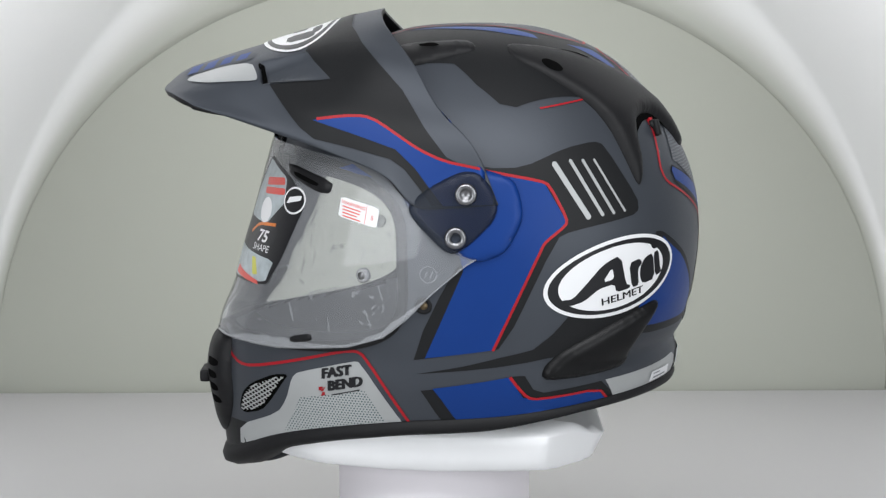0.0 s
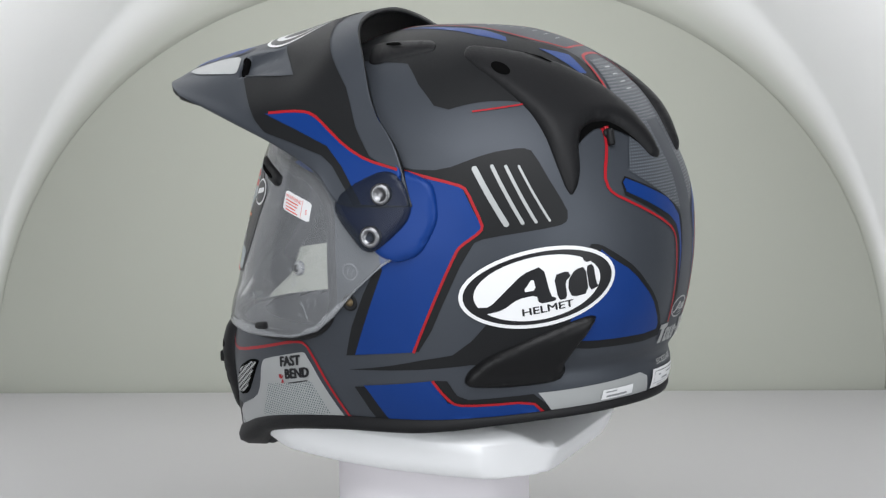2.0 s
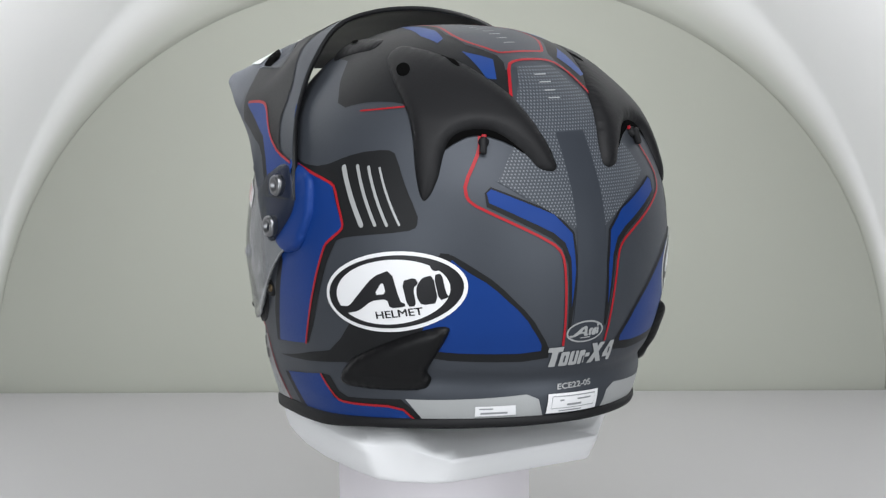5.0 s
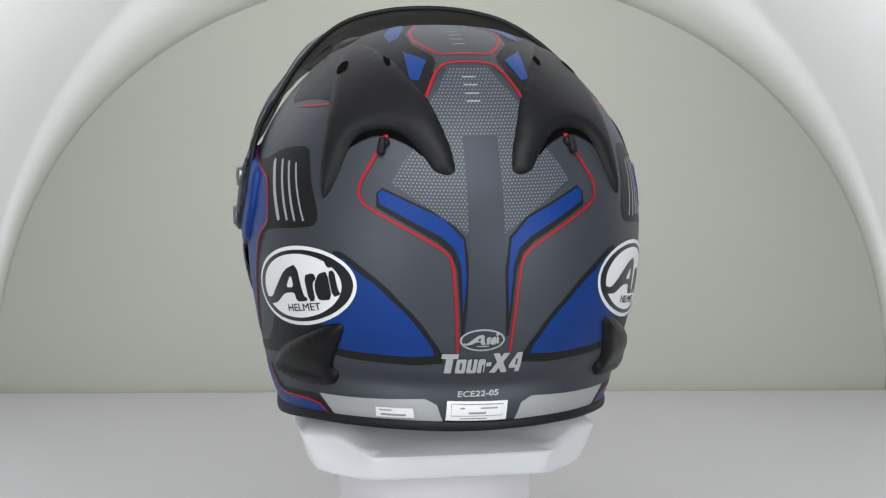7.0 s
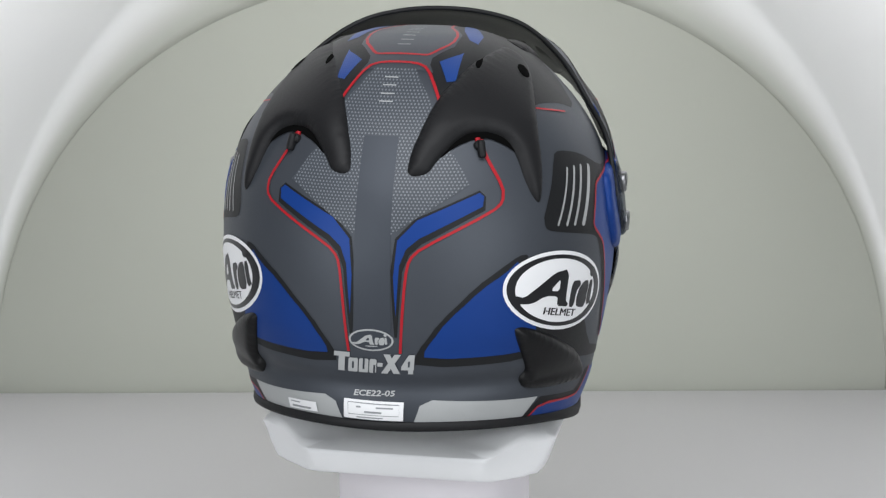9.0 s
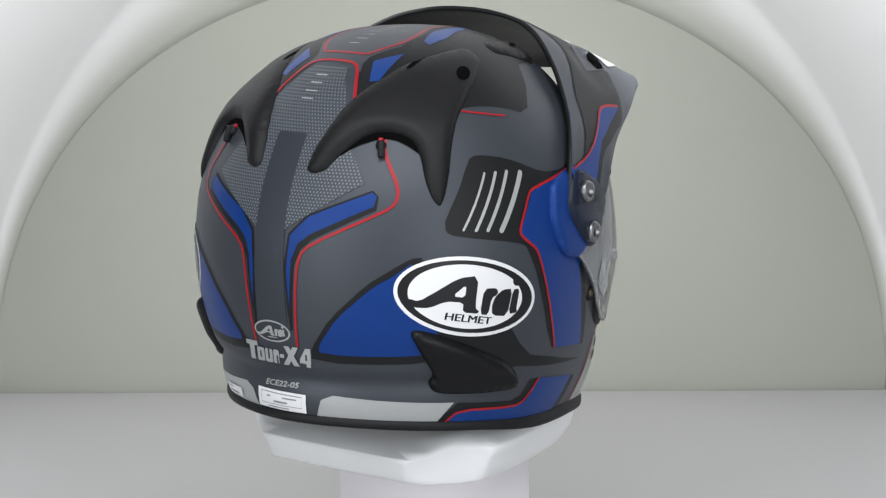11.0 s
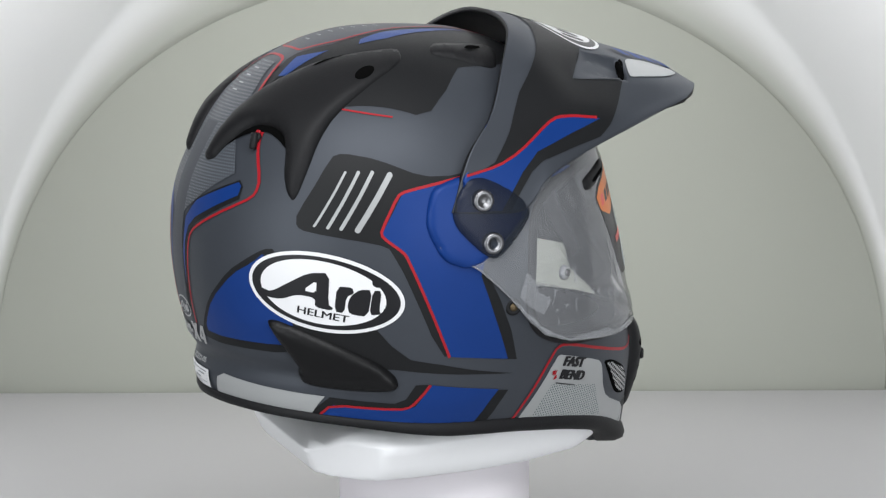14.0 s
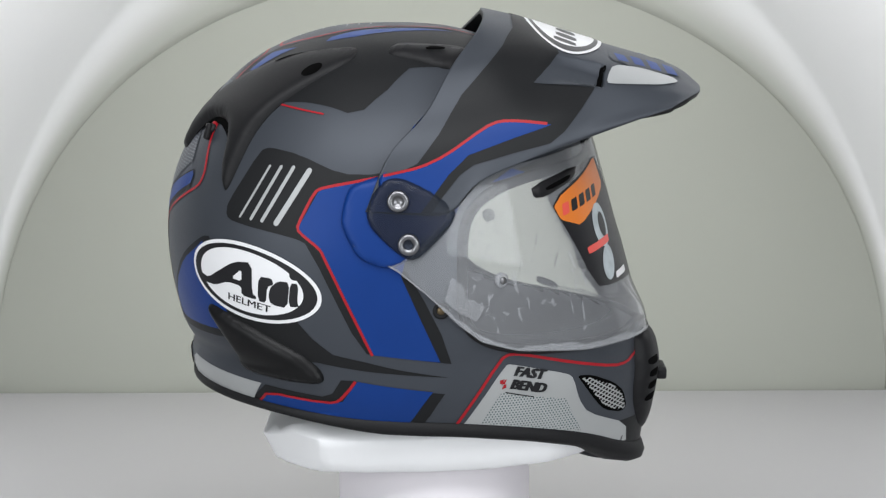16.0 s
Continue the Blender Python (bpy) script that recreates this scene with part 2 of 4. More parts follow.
def port_edge(p, grow=0.0):
    """Below 1 inside the eye port."""
    a = math.degrees(math.atan2(abs(p.y), 35 - p.x))
    return (a / (66.5 + grow * 0.5)) ** 4 + (abs(p.z - 110) / (57 + grow)) ** 4


def azimuth_point(deg, z, off=0.0):
    """Point off the outer form at an angle round the middle (0: front, negative: left)."""
    a = radians(deg)
    lo, hi = 0.0, math.pi
    for _ in range(30):
        m = (lo + hi) / 2
        p = ring_point(math.pi - m, z)
        if math.atan2(abs(p.y), 35 - p.x) < abs(a):
            lo = m
        else:
            hi = m
    p = ring_point(math.pi - lo, z)
    p.y = math.copysign(p.y, deg)
    out = Vector((p.x - 35, p.y, 0)).normalized()
    return p + out * off


MM = 0.001
helmet = new("helmet")
tagged(helmet, "matt grey, blue and black motorcycle helmet with peak and shield", "helmet")

NU, NV = 240, 110


def shell_rows(scale=1.0, drop=0.0):
    rows = []
    mid = Vector((30, 0, 115))
    for j in range(NV + 1):
        v = j / NV
        row = []
        for i in range(NU):
            psi = 2 * math.pi * i / NU
            zb = rim_point(psi).z
            z = 250.7 - (250.7 - zb) * (v ** 1.55)
            p = ring_point(psi, z)
            # the tail lip: a shallow waist above it
            if p.x > 60:
                w = min(1, (p.x - 60) / 60) * math.exp(-((p.z - 48) / 6.0) ** 2)
                p = p + Vector((-p.x, -p.y, 0)).normalized() * 3.4 * w
            row.append((mid + (p - mid) * scale))
        rows.append(row)
    return rows


ROWS = shell_rows()


def to_m(rows):
    return [[p * MM for p in r] for r in rows]


def outside(rows, grow=0.0):
    return lambda j, i: any(port_edge(rows[a][b % NU], grow) > 1 for a in (j, j + 1) for b in (i, i + 1))


def build_shell():
    ob = part("shell", grid_bm(to_m(ROWS), closed_v=True, keep=outside(ROWS)), GREY, helmet, "matt gunmetal grey painted shell")
    tree_bm = grid_bm(to_m(ROWS), closed_v=True)
    tree = BVHTree.FromBMesh(tree_bm)
    tree_bm.free()
    inner = shell_rows(0.89)
    keep = lambda j, i: any(port_edge(ROWS[a][b % NU], 3.0) > 1 for a in (j, j + 1) for b in (i, i + 1))
    part("lining", grid_bm(to_m(inner), closed_v=True, keep=keep), LINER, helmet, "dark grey cloth lining")
    # eye port: seal, and the wall between shell and lining
    n = 160
    mid = Vector((30, 0, 115))
    loop = []
    for k in range(n):
        t = 2 * math.pi * k / n
        c, s = math.cos(t), math.sin(t)
        deg = 66.0 * math.copysign(abs(c) ** 0.5, c)
        z = 110 + 56.6 * math.copysign(abs(s) ** 0.5, s)
        loop.append(azimuth_point(deg if abs(deg) > 0.01 else 0.01, z))
    rows = []
    for k, p in enumerate(loop):
        out = Vector((p.x - 35, p.y, 0)).normalized()
        tan = (loop[(k + 1) % n] - loop[k - 1]).normalized()
        side = out.cross(tan)
        rows.append([(p + out * a + side * b) * MM for a, b in ((0.8, -3.4), (1.5, -2), (1.6, 1.6), (0.8, 3.4), (-3, 3.4), (-3, -3.4))])
    part("port_seal", grid_bm(rows, closed_u=True, closed_v=True), RUBBER, helmet, "black rubber seal round the eye port")
    rows = [[p * MM, (mid + (p - mid) * 0.945) * MM, (mid + (p - mid) * 0.885) * MM] for p in loop]
    part("port_wall", grid_bm(rows, closed_u=True), PADDING, helmet)
    # rim rubber, thicker and lower at the chin
    path = []
    for i in range(NU):
        psi = 2 * math.pi * i / NU
        p = rim_point(psi)
        path.append((p, Vector((p.x - 30, p.y, 0)).normalized()))
    rows = []
    for p, o in path:
        f = min(1.0, max(0.0, (-p.x - 95) / 40.0))
        k = 1 + 0.45 * f - 0.35 * min(1.0, max(0.0, (p.x - 30) / 60))
        rows.append([(p + o * a * (1 + 0.7 * f * (b < -2)) + Vector((0, 0, b * k))) * MM for a, b in ((-1, 2.4), (1.0, 2.4), (2.2, 1.2), (2.4, -3), (1.6, -6), (-2, -7.5), (-10, -7), (-14, -3), (-14, 6))])
    part("rim_rubber", grid_bm(rows, closed_u=True, closed_v=True), RUBBER, helmet, "black rubber edge trim")
    rows = []
    for p, o in path:
        rows.append([(p + o * a + Vector((0, 0, b))) * MM for a, b in ((-12, 2), (-12.5, -6), (-14.5, -8.6), (-21, -9), (-25, -5), (-25, 4))])
    part("neck_roll", grid_bm(rows, closed_u=True, closed_v=True), PADDING, helmet, "dark padded neck roll")
    return ob, tree


shell, SHELL_TREE = build_shell()


# ---- graphics and raised pieces laid over a surface ----
def axes_of(az):
    if az == "top":
        return Vector((1, 0, 0)), Vector((0, 1, 0)), Vector((0, 0, 1))
    a = radians(az)
    return Vector((math.cos(a), math.sin(a), 0)), Vector((0, 0, 1)), Vector((math.sin(a), -math.cos(a), 0))


def soften(pts, rounds=1, cut=0.2):
    for _ in range(rounds):
        out = []
        for k, p in enumerate(pts):
            q = pts[(k + 1) % len(pts)]
            out += [(p[0] * (1 - cut) + q[0] * cut, p[1] * (1 - cut) + q[1] * cut), (p[0] * cut + q[0] * (1 - cut), p[1] * cut + q[1] * (1 - cut))]
        pts = out
    return pts


def stroke(pts, width, rounds=1):
    """The outline of a line of the given width."""
    for _ in range(rounds):
        out = [pts[0]]
        for p, q in zip(pts, pts[1:]):
            out += [(p[0] * 0.8 + q[0] * 0.2, p[1] * 0.8 + q[1] * 0.2), (p[0] * 0.2 + q[0] * 0.8, p[1] * 0.2 + q[1] * 0.8)]
        pts = out + [pts[-1]]
    left, right = [], []
    for k, p in enumerate(pts):
        a, b = Vector(pts[max(0, k - 1)]), Vector(pts[min(len(pts) - 1, k + 1)])
        d = (b - a).normalized()
        n = Vector((-d.y, d.x)) * width / 2
        left.append((p[0] + n.x, p[1] + n.y))
        right.append((p[0] - n.x, p[1] - n.y))
    return left + right[::-1]


def capsule(a, b, width):
    """A bar of even width with round ends."""
    d = math.atan2(b[1] - a[1], b[0] - a[0])
    out = []
    for c, start in ((b, -90), (a, 90)):
        out += [(c[0] + width / 2 * math.cos(d + radians(start + 30 * k)), c[1] + width / 2 * math.sin(d + radians(start + 30 * k))) for k in range(7)]
    return out


def ellipse(cx, cz, a, b, tilt, n=48):
    t = radians(tilt)
    return [(cx + a * math.cos(k) * math.cos(t) - b * math.sin(k) * math.sin(t), cz + a * math.cos(k) * math.sin(t) + b * math.sin(k) * math.cos(t))
            for k in (2 * math.pi * i / n for i in range(n))]


def flat_bm(outlines, cell=5.0):
    """Outlines in mm filled and cut into small cells."""
    bm = bmesh.new()
    for o in outlines:
        bm.faces.new([bm.verts.new((x, z, 0)) for x, z in o])
    bmesh.ops.triangulate(bm, faces=bm.faces[:])
    return cut_cells(bm, cell)


def cut_cells(bm, cell):
    for ax in (0, 1):
        lo, hi = min(v.co[ax] for v in bm.verts), max(v.co[ax] for v in bm.verts)
        k = math.floor(lo / cell) + 1
        while k * cell < hi:
            co, no = [0, 0, 0], [0, 0, 0]
            co[ax], no[ax] = k * cell, 1
            bmesh.ops.bisect_plane(bm, geom=bm.verts[:] + bm.edges[:] + bm.faces[:], dist=1e-4, plane_co=co, plane_no=no)
            k += 1
    return bm


def drape(name, bm, az, tree, lift, material, parent, flip=False, height=0.0, edge=8.0, outline=None, label="", sink=None):
    """Lay a flat piece (mm) onto a surface, seen from the angle az; height puffs it up away from its outline. flip: the mirror side."""
    r, up, out = axes_of(az)
    uv = bm.loops.layers.uv.new("flat")
    for f in bm.faces:
        for lo in f.loops:
            lo[uv].uv = (lo.vert.co.x * MM, lo.vert.co.y * MM)
    segs = None
    if height and outline:
        segs = (np.array(outline), np.roll(np.array(outline), -1, axis=0))
    missed = set()
    for v in bm.verts:
        base = (r * v.co.x + up * v.co.y) * MM
        hit, nor, _, _ = tree.ray_cast(base + out * 0.6, -out)
        if hit is None or hit.dot(out) < 0:
            missed.add(v)
            # below the rim: slide up to the edge of the surface
            for k in range(1, 30):
                top, tn, _, _ = tree.ray_cast(base + up * 0.0005 * k + out * 0.6, -out)
                if top is not None and top.dot(out) > 0:
                    hit, nor = top, tn
                    break
            else:
                hit = None
        if hit is None:
            hit, nor, _, _ = tree.find_nearest(base + out * 0.03)
        if nor.dot(out) < 0:
            nor = -nor
        h = lift
        if segs is not None:
            p = np.array((v.co.x, v.co.y))
            d = segs[1] - segs[0]
            t = np.clip(((p - segs[0]) * d).sum(1) / np.maximum((d * d).sum(1), 1e-9), 0, 1)
            dist = np.sqrt((((segs[0] + d * t[:, None]) - p) ** 2).sum(1)).min()
            e = min(1.0, dist / edge)
            h = lift + (height(v.co.x, v.co.y) if callable(height) else height) * math.sqrt(max(0.0, 1 - (1 - e) ** 2))
        v.co = hit + nor * h * MM
    off = [f for f in bm.faces if all(v in missed for v in f.verts)]
    if off and not height and len(off) < len(bm.faces):
        bmesh.ops.delete(bm, geom=off, context="FACES")
    if height:
        inner = [v for v in bm.verts if not v.is_boundary]
        for _ in range(3):
            bmesh.ops.smooth_vert(bm, verts=inner, factor=0.5, use_axis_x=True, use_axis_y=True, use_axis_z=True)
        # side walls down to the surface
        rim = [e for e in bm.edges if e.is_boundary]
        ret = bmesh.ops.extrude_edge_only(bm, edges=rim)
        for v in [g for g in ret["geom"] if isinstance(g, bmesh.types.BMVert)]:
            hit, nor, _, _ = tree.find_nearest(v.co)
            v.co = hit - (v.co - hit) * 0.5
    if flip:
        bmesh.ops.scale(bm, vec=(1, -1, 1), verts=bm.verts[:])
    bmesh.ops.recalc_face_normals(bm, faces=bm.faces[:])
    if not height:
        ref = (r * 0 + out)
        s = Vector((ref.x, -ref.y, ref.z)) if flip else ref
        if sum((f.normal.dot(s) * f.calc_area() for f in bm.faces)) < 0:
            bmesh.ops.reverse_faces(bm, faces=bm.faces[:])
    return part(name, bm, material, parent, label)


def paint(name, pts, az, material, lift, both=True, tree=None, parent=None, label="", rounds=1, cell=5.0):
    for flip in ((False, True) if both else (False,)):
        o = soften(pts, rounds) if rounds else pts
        drape(name, flat_bm([o], cell), az, tree or SHELL_TREE, lift, material, parent or shell, flip, label=label)


def raised(name, pts, az, material, height, edge, parent, both=True, tree=None, label="", rounds=2, cell=3.0, lift=0.3):
    made = []
    for flip in ((False, True) if both else (False,)):
        o = soften(pts, rounds)
        made.append(drape(name, flat_bm([o], cell), az, tree or SHELL_TREE, lift, material, parent, flip, height, edge, o, label))
    return made


def text_bm(body, size, shear=0.0, cx=0.0, cz=0.0, tilt=0.0, width=1.0, bold=0.0):
    cu = bpy.data.curves.new("lettering", "FONT")
    cu.body, cu.size, cu.shear, cu.align_x, cu.align_y, cu.offset = body, size, shear, "CENTER", "CENTER", bold
    cu.resolution_u = 3
    ob = bpy.data.objects.new("lettering", cu)
    scene.collection.objects.link(ob)
    me = bpy.data.meshes.new_from_object(ob.evaluated_get(bpy.context.evaluated_depsgraph_get()))
    bm = bmesh.new()
    bm.from_mesh(me)
    bpy.data.objects.remove(ob)
    bpy.data.curves.remove(cu)
    bpy.data.meshes.remove(me)
    bmesh.ops.scale(bm, vec=(width, 1, 1), verts=bm.verts[:])
    bm.transform(pose(cx, cz, 0, 0, 0, tilt))
    return bm


def letter(name, body, size, az, lift, material, parent, tree=None, **kw):
    return drape(name, cut_cells(text_bm(body, size, **kw), 6.0), az, tree or SHELL_TREE, lift, material, parent)


# ---- painted graphics of the shell ----
def build_graphics():
    # flanks
    paint("black_panel", [(18, 175.5), (33.5, 169.8), (55.5, 170.0), (81.2, 180.7), (98.7, 183.8), (105.1, 181.5), (126.2, 148.8), (126.9, 141.2), (122.5, 138.3), (84.4, 131.5), (75.9, 127.8),
                          (43.9, 59.5), (30, 58.8), (30, 126.0), (20, 137.3), (18, 161.5)], 0, BLACK, 0.25)
    paint("black_band", [(-10.4, 51.3), (-4.2, 71.0), (5.6, 92.0), (16.6, 112.0), (30, 112.1), (8, 54.3)], 0, BLACK, 0.25, rounds=0)
    paint("blue_panel", [(20, 169.9), (30.2, 168.1), (68.0, 161.5), (82.0, 137.3), (69.4, 126.0), (37.8, 58.8), (-3.5, 52.8), (20.0, 108.5), (13.3, 135.8)], 0, BLUE, 0.4, rounds=0)
    red = [(20, 170.6), (30.2, 168.8), (66.0, 162.1), (71.4, 159.4), (82.0, 139.3), (81.4, 135.3), (69.4, 126.0), (67.0, 122.3), (37.8, 58.4)]
    paint("red_line", stroke(red, 1.7), 0, RED, 0.55, rounds=0)
    for a, b, w in (((74.6, 171.5), (95.1, 139.7), 3.4), ((84.2, 173.1), (103.9, 140.5), 2.1), ((91.8, 173.1), (110.9, 141.0), 1.8), ((98.8, 173.1), (117.8, 141.8), 1.3)):
        paint("silver_bar", capsule(a, b, w * 0.94), 0, SILVER, 0.5, rounds=0)
    paint("black_panel", [(0, 94.0), (-6, 78), (-13, 68), (-22.8, 58.5), (-40.4, 53.6), (-55.0, 48.3), (-75.0, 42.2), (-40.5, 47.6), (-12.5, 52.6), (-3.9, 52.6), (31.5, 58.4), (57.8, 76.8),
                          (57.5, 94.3), (14.4, 93.4)], 38.8, BLACK, 0.25, rounds=0)
    paint("black_edge", [(-30.6, 41.5), (-24.6, 41.6), (-18.4, 32.4), (-11.8, 29.8), (26.0, 33.9), (41, 21.4), (35.6, 19.6), (25, 28.2), (-14.3, 24.8), (-23.4, 26.6), (-33.8, 40.4)], 38.8, BLACK, 0.25, rounds=0)
    paint("black_edge", [(-71.6, 31.4), (-62, 33.4), (-45, 20), (-40, 9.6), (-55.6, 7.8), (-62.5, 17.0)], 38.8, BLACK, 0.25, rounds=0)
    paint("blue_panel", [(-66.9, 33.1), (-33.4, 41.0), (-23.0, 27.1), (-14.3, 25.3), (24.4, 28.7), (33.5, 20.0), (34.5, 15.5), (1.2, 11.5), (-48.6, 3.5), (-49.2, 8.0), (-56.8, 18.5)], 38.8, BLUE, 0.4, rounds=0)
    paint("red_line", stroke([(-32.4, 41.2), (-27.8, 34.8), (-20.6, 27.1), (-14.3, 25.7), (25.1, 29.1), (35.2, 20.1)], 1.6), 38.8, RED, 0.55, rounds=0)
    paint("silver_panel", [(-51.4, 34.4), (15.8, 40.0), (23.2, 36.7), (26.6, 25.6), (-17.7, 23.3), (-41.0, 21.6)], 72.4, SILVER, 0.35, rounds=0)
    # rear quarters
    paint("black_edge", [(53.7, 127.1), (60.9, 126.7), (72.0, 120.5), (87.3, 110.3), (105.1, 89.7), (113.1, 70.2), (111.8, 61.1), (44.8, 61.6), (39.7, 68.8), (44.2, 94.3)], 38.8, BLACK, 0.25)
    paint("blue_panel", [(60.3, 124.7), (68.7, 117.9), (84.0, 108.8), (101.6, 90.1), (109.4, 72.7), (108.6, 66.5), (51.4, 66.7), (41.3, 69.6), (47.5, 94.4)], 38.8, BLUE, 0.4)
    # crown
    paint("black_crown", [(-70, -14), (-60, -32), (-40, -52), (-8, -68), (14.4, -73.0), (27.9, -86.7), (42, -96.5), (52.0, -97.2), (92.2, -79.7), (101, -72), (124, -42), (129, -30), (108, -17), (99, -17), (80, -27),
                          (58, -27), (29, -16), (-70, -10)], "top", BLACK, 0.25, rounds=0)
    paint("red_line", stroke([(-7.9, 203.5), (21.9, 207.7)], 0.9, 0), 38.8, RED, 0.5, rounds=0)
    # crown graphics, seen from above: grey field, red frame, blue wedges
    paint("grey_field", [(-70, -11), (29, -19), (58, -29.5), (80, -29), (99, -19), (106, -19), (112, -22), (112, 22), (106, 19), (99, 19), (80, 29), (58, 29.5), (29, 19), (-70, 11)], "top", GREY, 0.4, both=False, rounds=0)
    paint("red_line", stroke([(-65, -8), (29, -16.6), (58, -27.2), (77, -27.2), (96, -17), (97.5, -13), (97.5, 13), (96, 17), (77, 27.2), (58, 27.2), (29, 16.6), (-65, 8)], 1.7), "top", RED, 0.6, both=False, rounds=0)
    paint("red_line", stroke([(128, -29), (109, -17.8), (106.2, -11), (106.2, 11), (109, 17.8), (128, 29)], 1.9), "top", RED, 0.65, both=False, rounds=0)
    paint("blue_wedge", [(-14, -20), (19.5, -23.8), (45, -28.5), (64, -35.0), (67, -41), (48.4, -41), (15, -31)], "top", BLUE_HATCH, 0.5, rounds=0)
    paint("blue_wedge", [(85, -35.5), (88.4, -34.0), (101.5, -23.8), (116, -31.0), (113, -36)], "top", BLUE_HATCH, 0.5, rounds=0)
    for k in range(7):
        paint("silver_dash", stroke([(40 + 7.6 * k, -5.0), (40 + 7.6 * k, 3.0)], 0.6, 0), "top", SILVER, 0.6, both=False, rounds=0)
    # rear
    paint("dotted_panel", [(-13.0, 230.5), (11.3, 230.7), (25.9, 211.7), (17.5, 176.7), (39.3, 187.9), (52.5, 168.8), (9.2, 139.9), (9.5, 194.5), (-10.9, 194.3), (-10.8, 139.8), (-53.5, 167.9), (-39.6, 187.2),
                           (-20.0, 176.3), (-27.5, 211.1)], 90, REAR_DOTS, 0.5, both=False, rounds=0)
    paint("grey_stripe", [(-10.9, 194.3), (9.5, 194.5), (10.8, 82.6), (-11.1, 82.4)], 90, STRIPE, 0.55, both=False, rounds=0)
    for k, z in enumerate((225.8, 221.6, 217.1, 212.9)):
        paint("silver_dash", stroke([(-5.6, z), (2.6, z)], 0.6, 0), 90, SILVER, 0.75, both=False, rounds=0)
    paint("black_edge", [(-61.4, 161.6), (-57.8, 165.1), (-23.8, 149.9), (-12.8, 138.4), (-10.6, 119.7), (-12.4, 80), (-14.0, 80), (-17.4, 119.5), (-21.1, 129.2), (-27.9, 135.4), (-61.6, 154.0)], 90, BLACK, 0.4, rounds=0)
    paint("blue_band", [(-60.4, 161.7), (-57.8, 163.8), (-24.8, 148.9), (-14.1, 137.4), (-12.2, 116.3), (-13.5, 92.8), (-15.5, 122.8), (-19.2, 132.5), (-26.3, 138.6), (-60.0, 156.1)], 90, BLUE, 0.55, rounds=0)
    paint("red_line", stroke([(-55.5, 192.9), (-57.7, 186.0), (-70.0, 166.4), (-70.4, 158.1), (-65.6, 153.3), (-27.3, 132.9), (-21.1, 126.6), (-19.0, 116.2), (-15.4, 69.9)], 1.6), 90, RED, 0.55, rounds=0)
    # chin bar
    paint("silver_panel", [(-87.9, 33.0), (-83.6, 37.0), (-47.7, 48.0), (-43.8, 47.6), (-22.0, 14.8), (-17.4, 8.2), (-23.0, 7.4), (-60.5, 2.1), (-94.8, -7.0), (-126.1, -24.0), (-125.7, -7.6), (-98.4, 6.7), (-92.2, 16.9)], 0, SILVER, 0.35)
    paint("dotted_panel", [(-82.7, 20.0), (-41.6, 29.6), (-28.6, 9.1), (-94.0, -4.9)], 0, CHIN_DOTS, 0.5, rounds=0)
    paint("red_line", stroke([(-136.9, 48.0), (-131.5, 39.5), (-124.3, 35.0), (-115.9, 35.3), (-86.5, 43.9), (-55.1, 53.7), (-46.1, 54.9), (-40.9, 52.0), (-13.4, 8.9)], 1.9), 0, RED, 0.5, rounds=0)


build_graphics()


# ---- raised vents and ducts ----
def build_vents():
    fins = raised("roof_fin", [(2.2, 240.8), (23.0, 238.7), (46.9, 233.3), (67.3, 223.8), (80.9, 215.7), (94.5, 203.2), (106.4, 188.3), (113.6, 175.1), (111.3, 172.5), (104.2, 174.3), (97.3, 181.8), (85.4, 191.2),
                        (75.2, 196.3), (63.4, 196.3), (55.0, 192.6), (51.6, 184.2), (50.7, 170.1), (47.7, 160.6), (43.5, 155.4), (40.2, 160.5), (36.1, 173.2), (31.7, 190.4), (26.0, 202.8), (18.2, 211.9),
                        (7.9, 222.5), (-0.2, 230.0), (-3.5, 234.8)], 38.8, VENT, lambda x, z: float(np.interp(z, [160, 190, 200, 225, 240], [3.0, 5.5, 5.5, 2.6, 1.2])), 7.0, helmet, label="black three-armed roof vent", rounds=2, cell=2.0)
    raised("side_duct", [(61.1, 82.4), (56.3, 73.2), (46.5, 58.6), (43.3, 53.1), (46.0, 48.3), (41.8, 40.9), (8.0, 38.1), (-10.8, 37.8), (-15.3, 41.0), (-13.8, 47.9), (-3.9, 58.1), (21.3, 70.8), (44.4, 80.4), (56.0, 83.6)],
           38.8, DUCT, 5.0, 6.0, helmet, label="black swept side exhaust duct", rounds=2, cell=2.0)
    raised("brow_vent", [(-34.9, 237.0), (-26.6, 240.4), (5.7, 243.1), (10.0, 240.1), (8.7, 236.4), (-8.1, 233.4), (-33, 226.0)], 16.3, VENT, 3.0, 5.0, helmet, label="black brow vent cover")
    raised("chin_grille", [(-90.4, 34.3), (-94.5, 28.0), (-103.8, 13.4), (-110.0, 6.0), (-121.7, 1.5), (-125.5, 4.4), (-122.8, 16.2), (-115.6, 24.4), (-100.6, 32.8)], 0, BLIND, 0.5, 2.0, helmet, label="dark oval chin intake", rounds=1)
    me = fins[0].data
    return BVHTree.FromPolygons([v.co for v in me.vertices], [p.vertices for p in me.polygons])


FIN_TREE = build_vents()


# ---- clear shield ----
def shield_point(deg, z, extra=0.0):
    d = abs(deg)
    off = float(np.interp(d, [0, 45, 62, 75, 100], [9.5, 8.0, 5.5, 3.6, 2.6])) * float(np.interp(z, [46, 70, 110], [0.5, 0.72, 1.0])) + extra
    return azimuth_point(deg if d > 0.01 else 0.01, z, off)


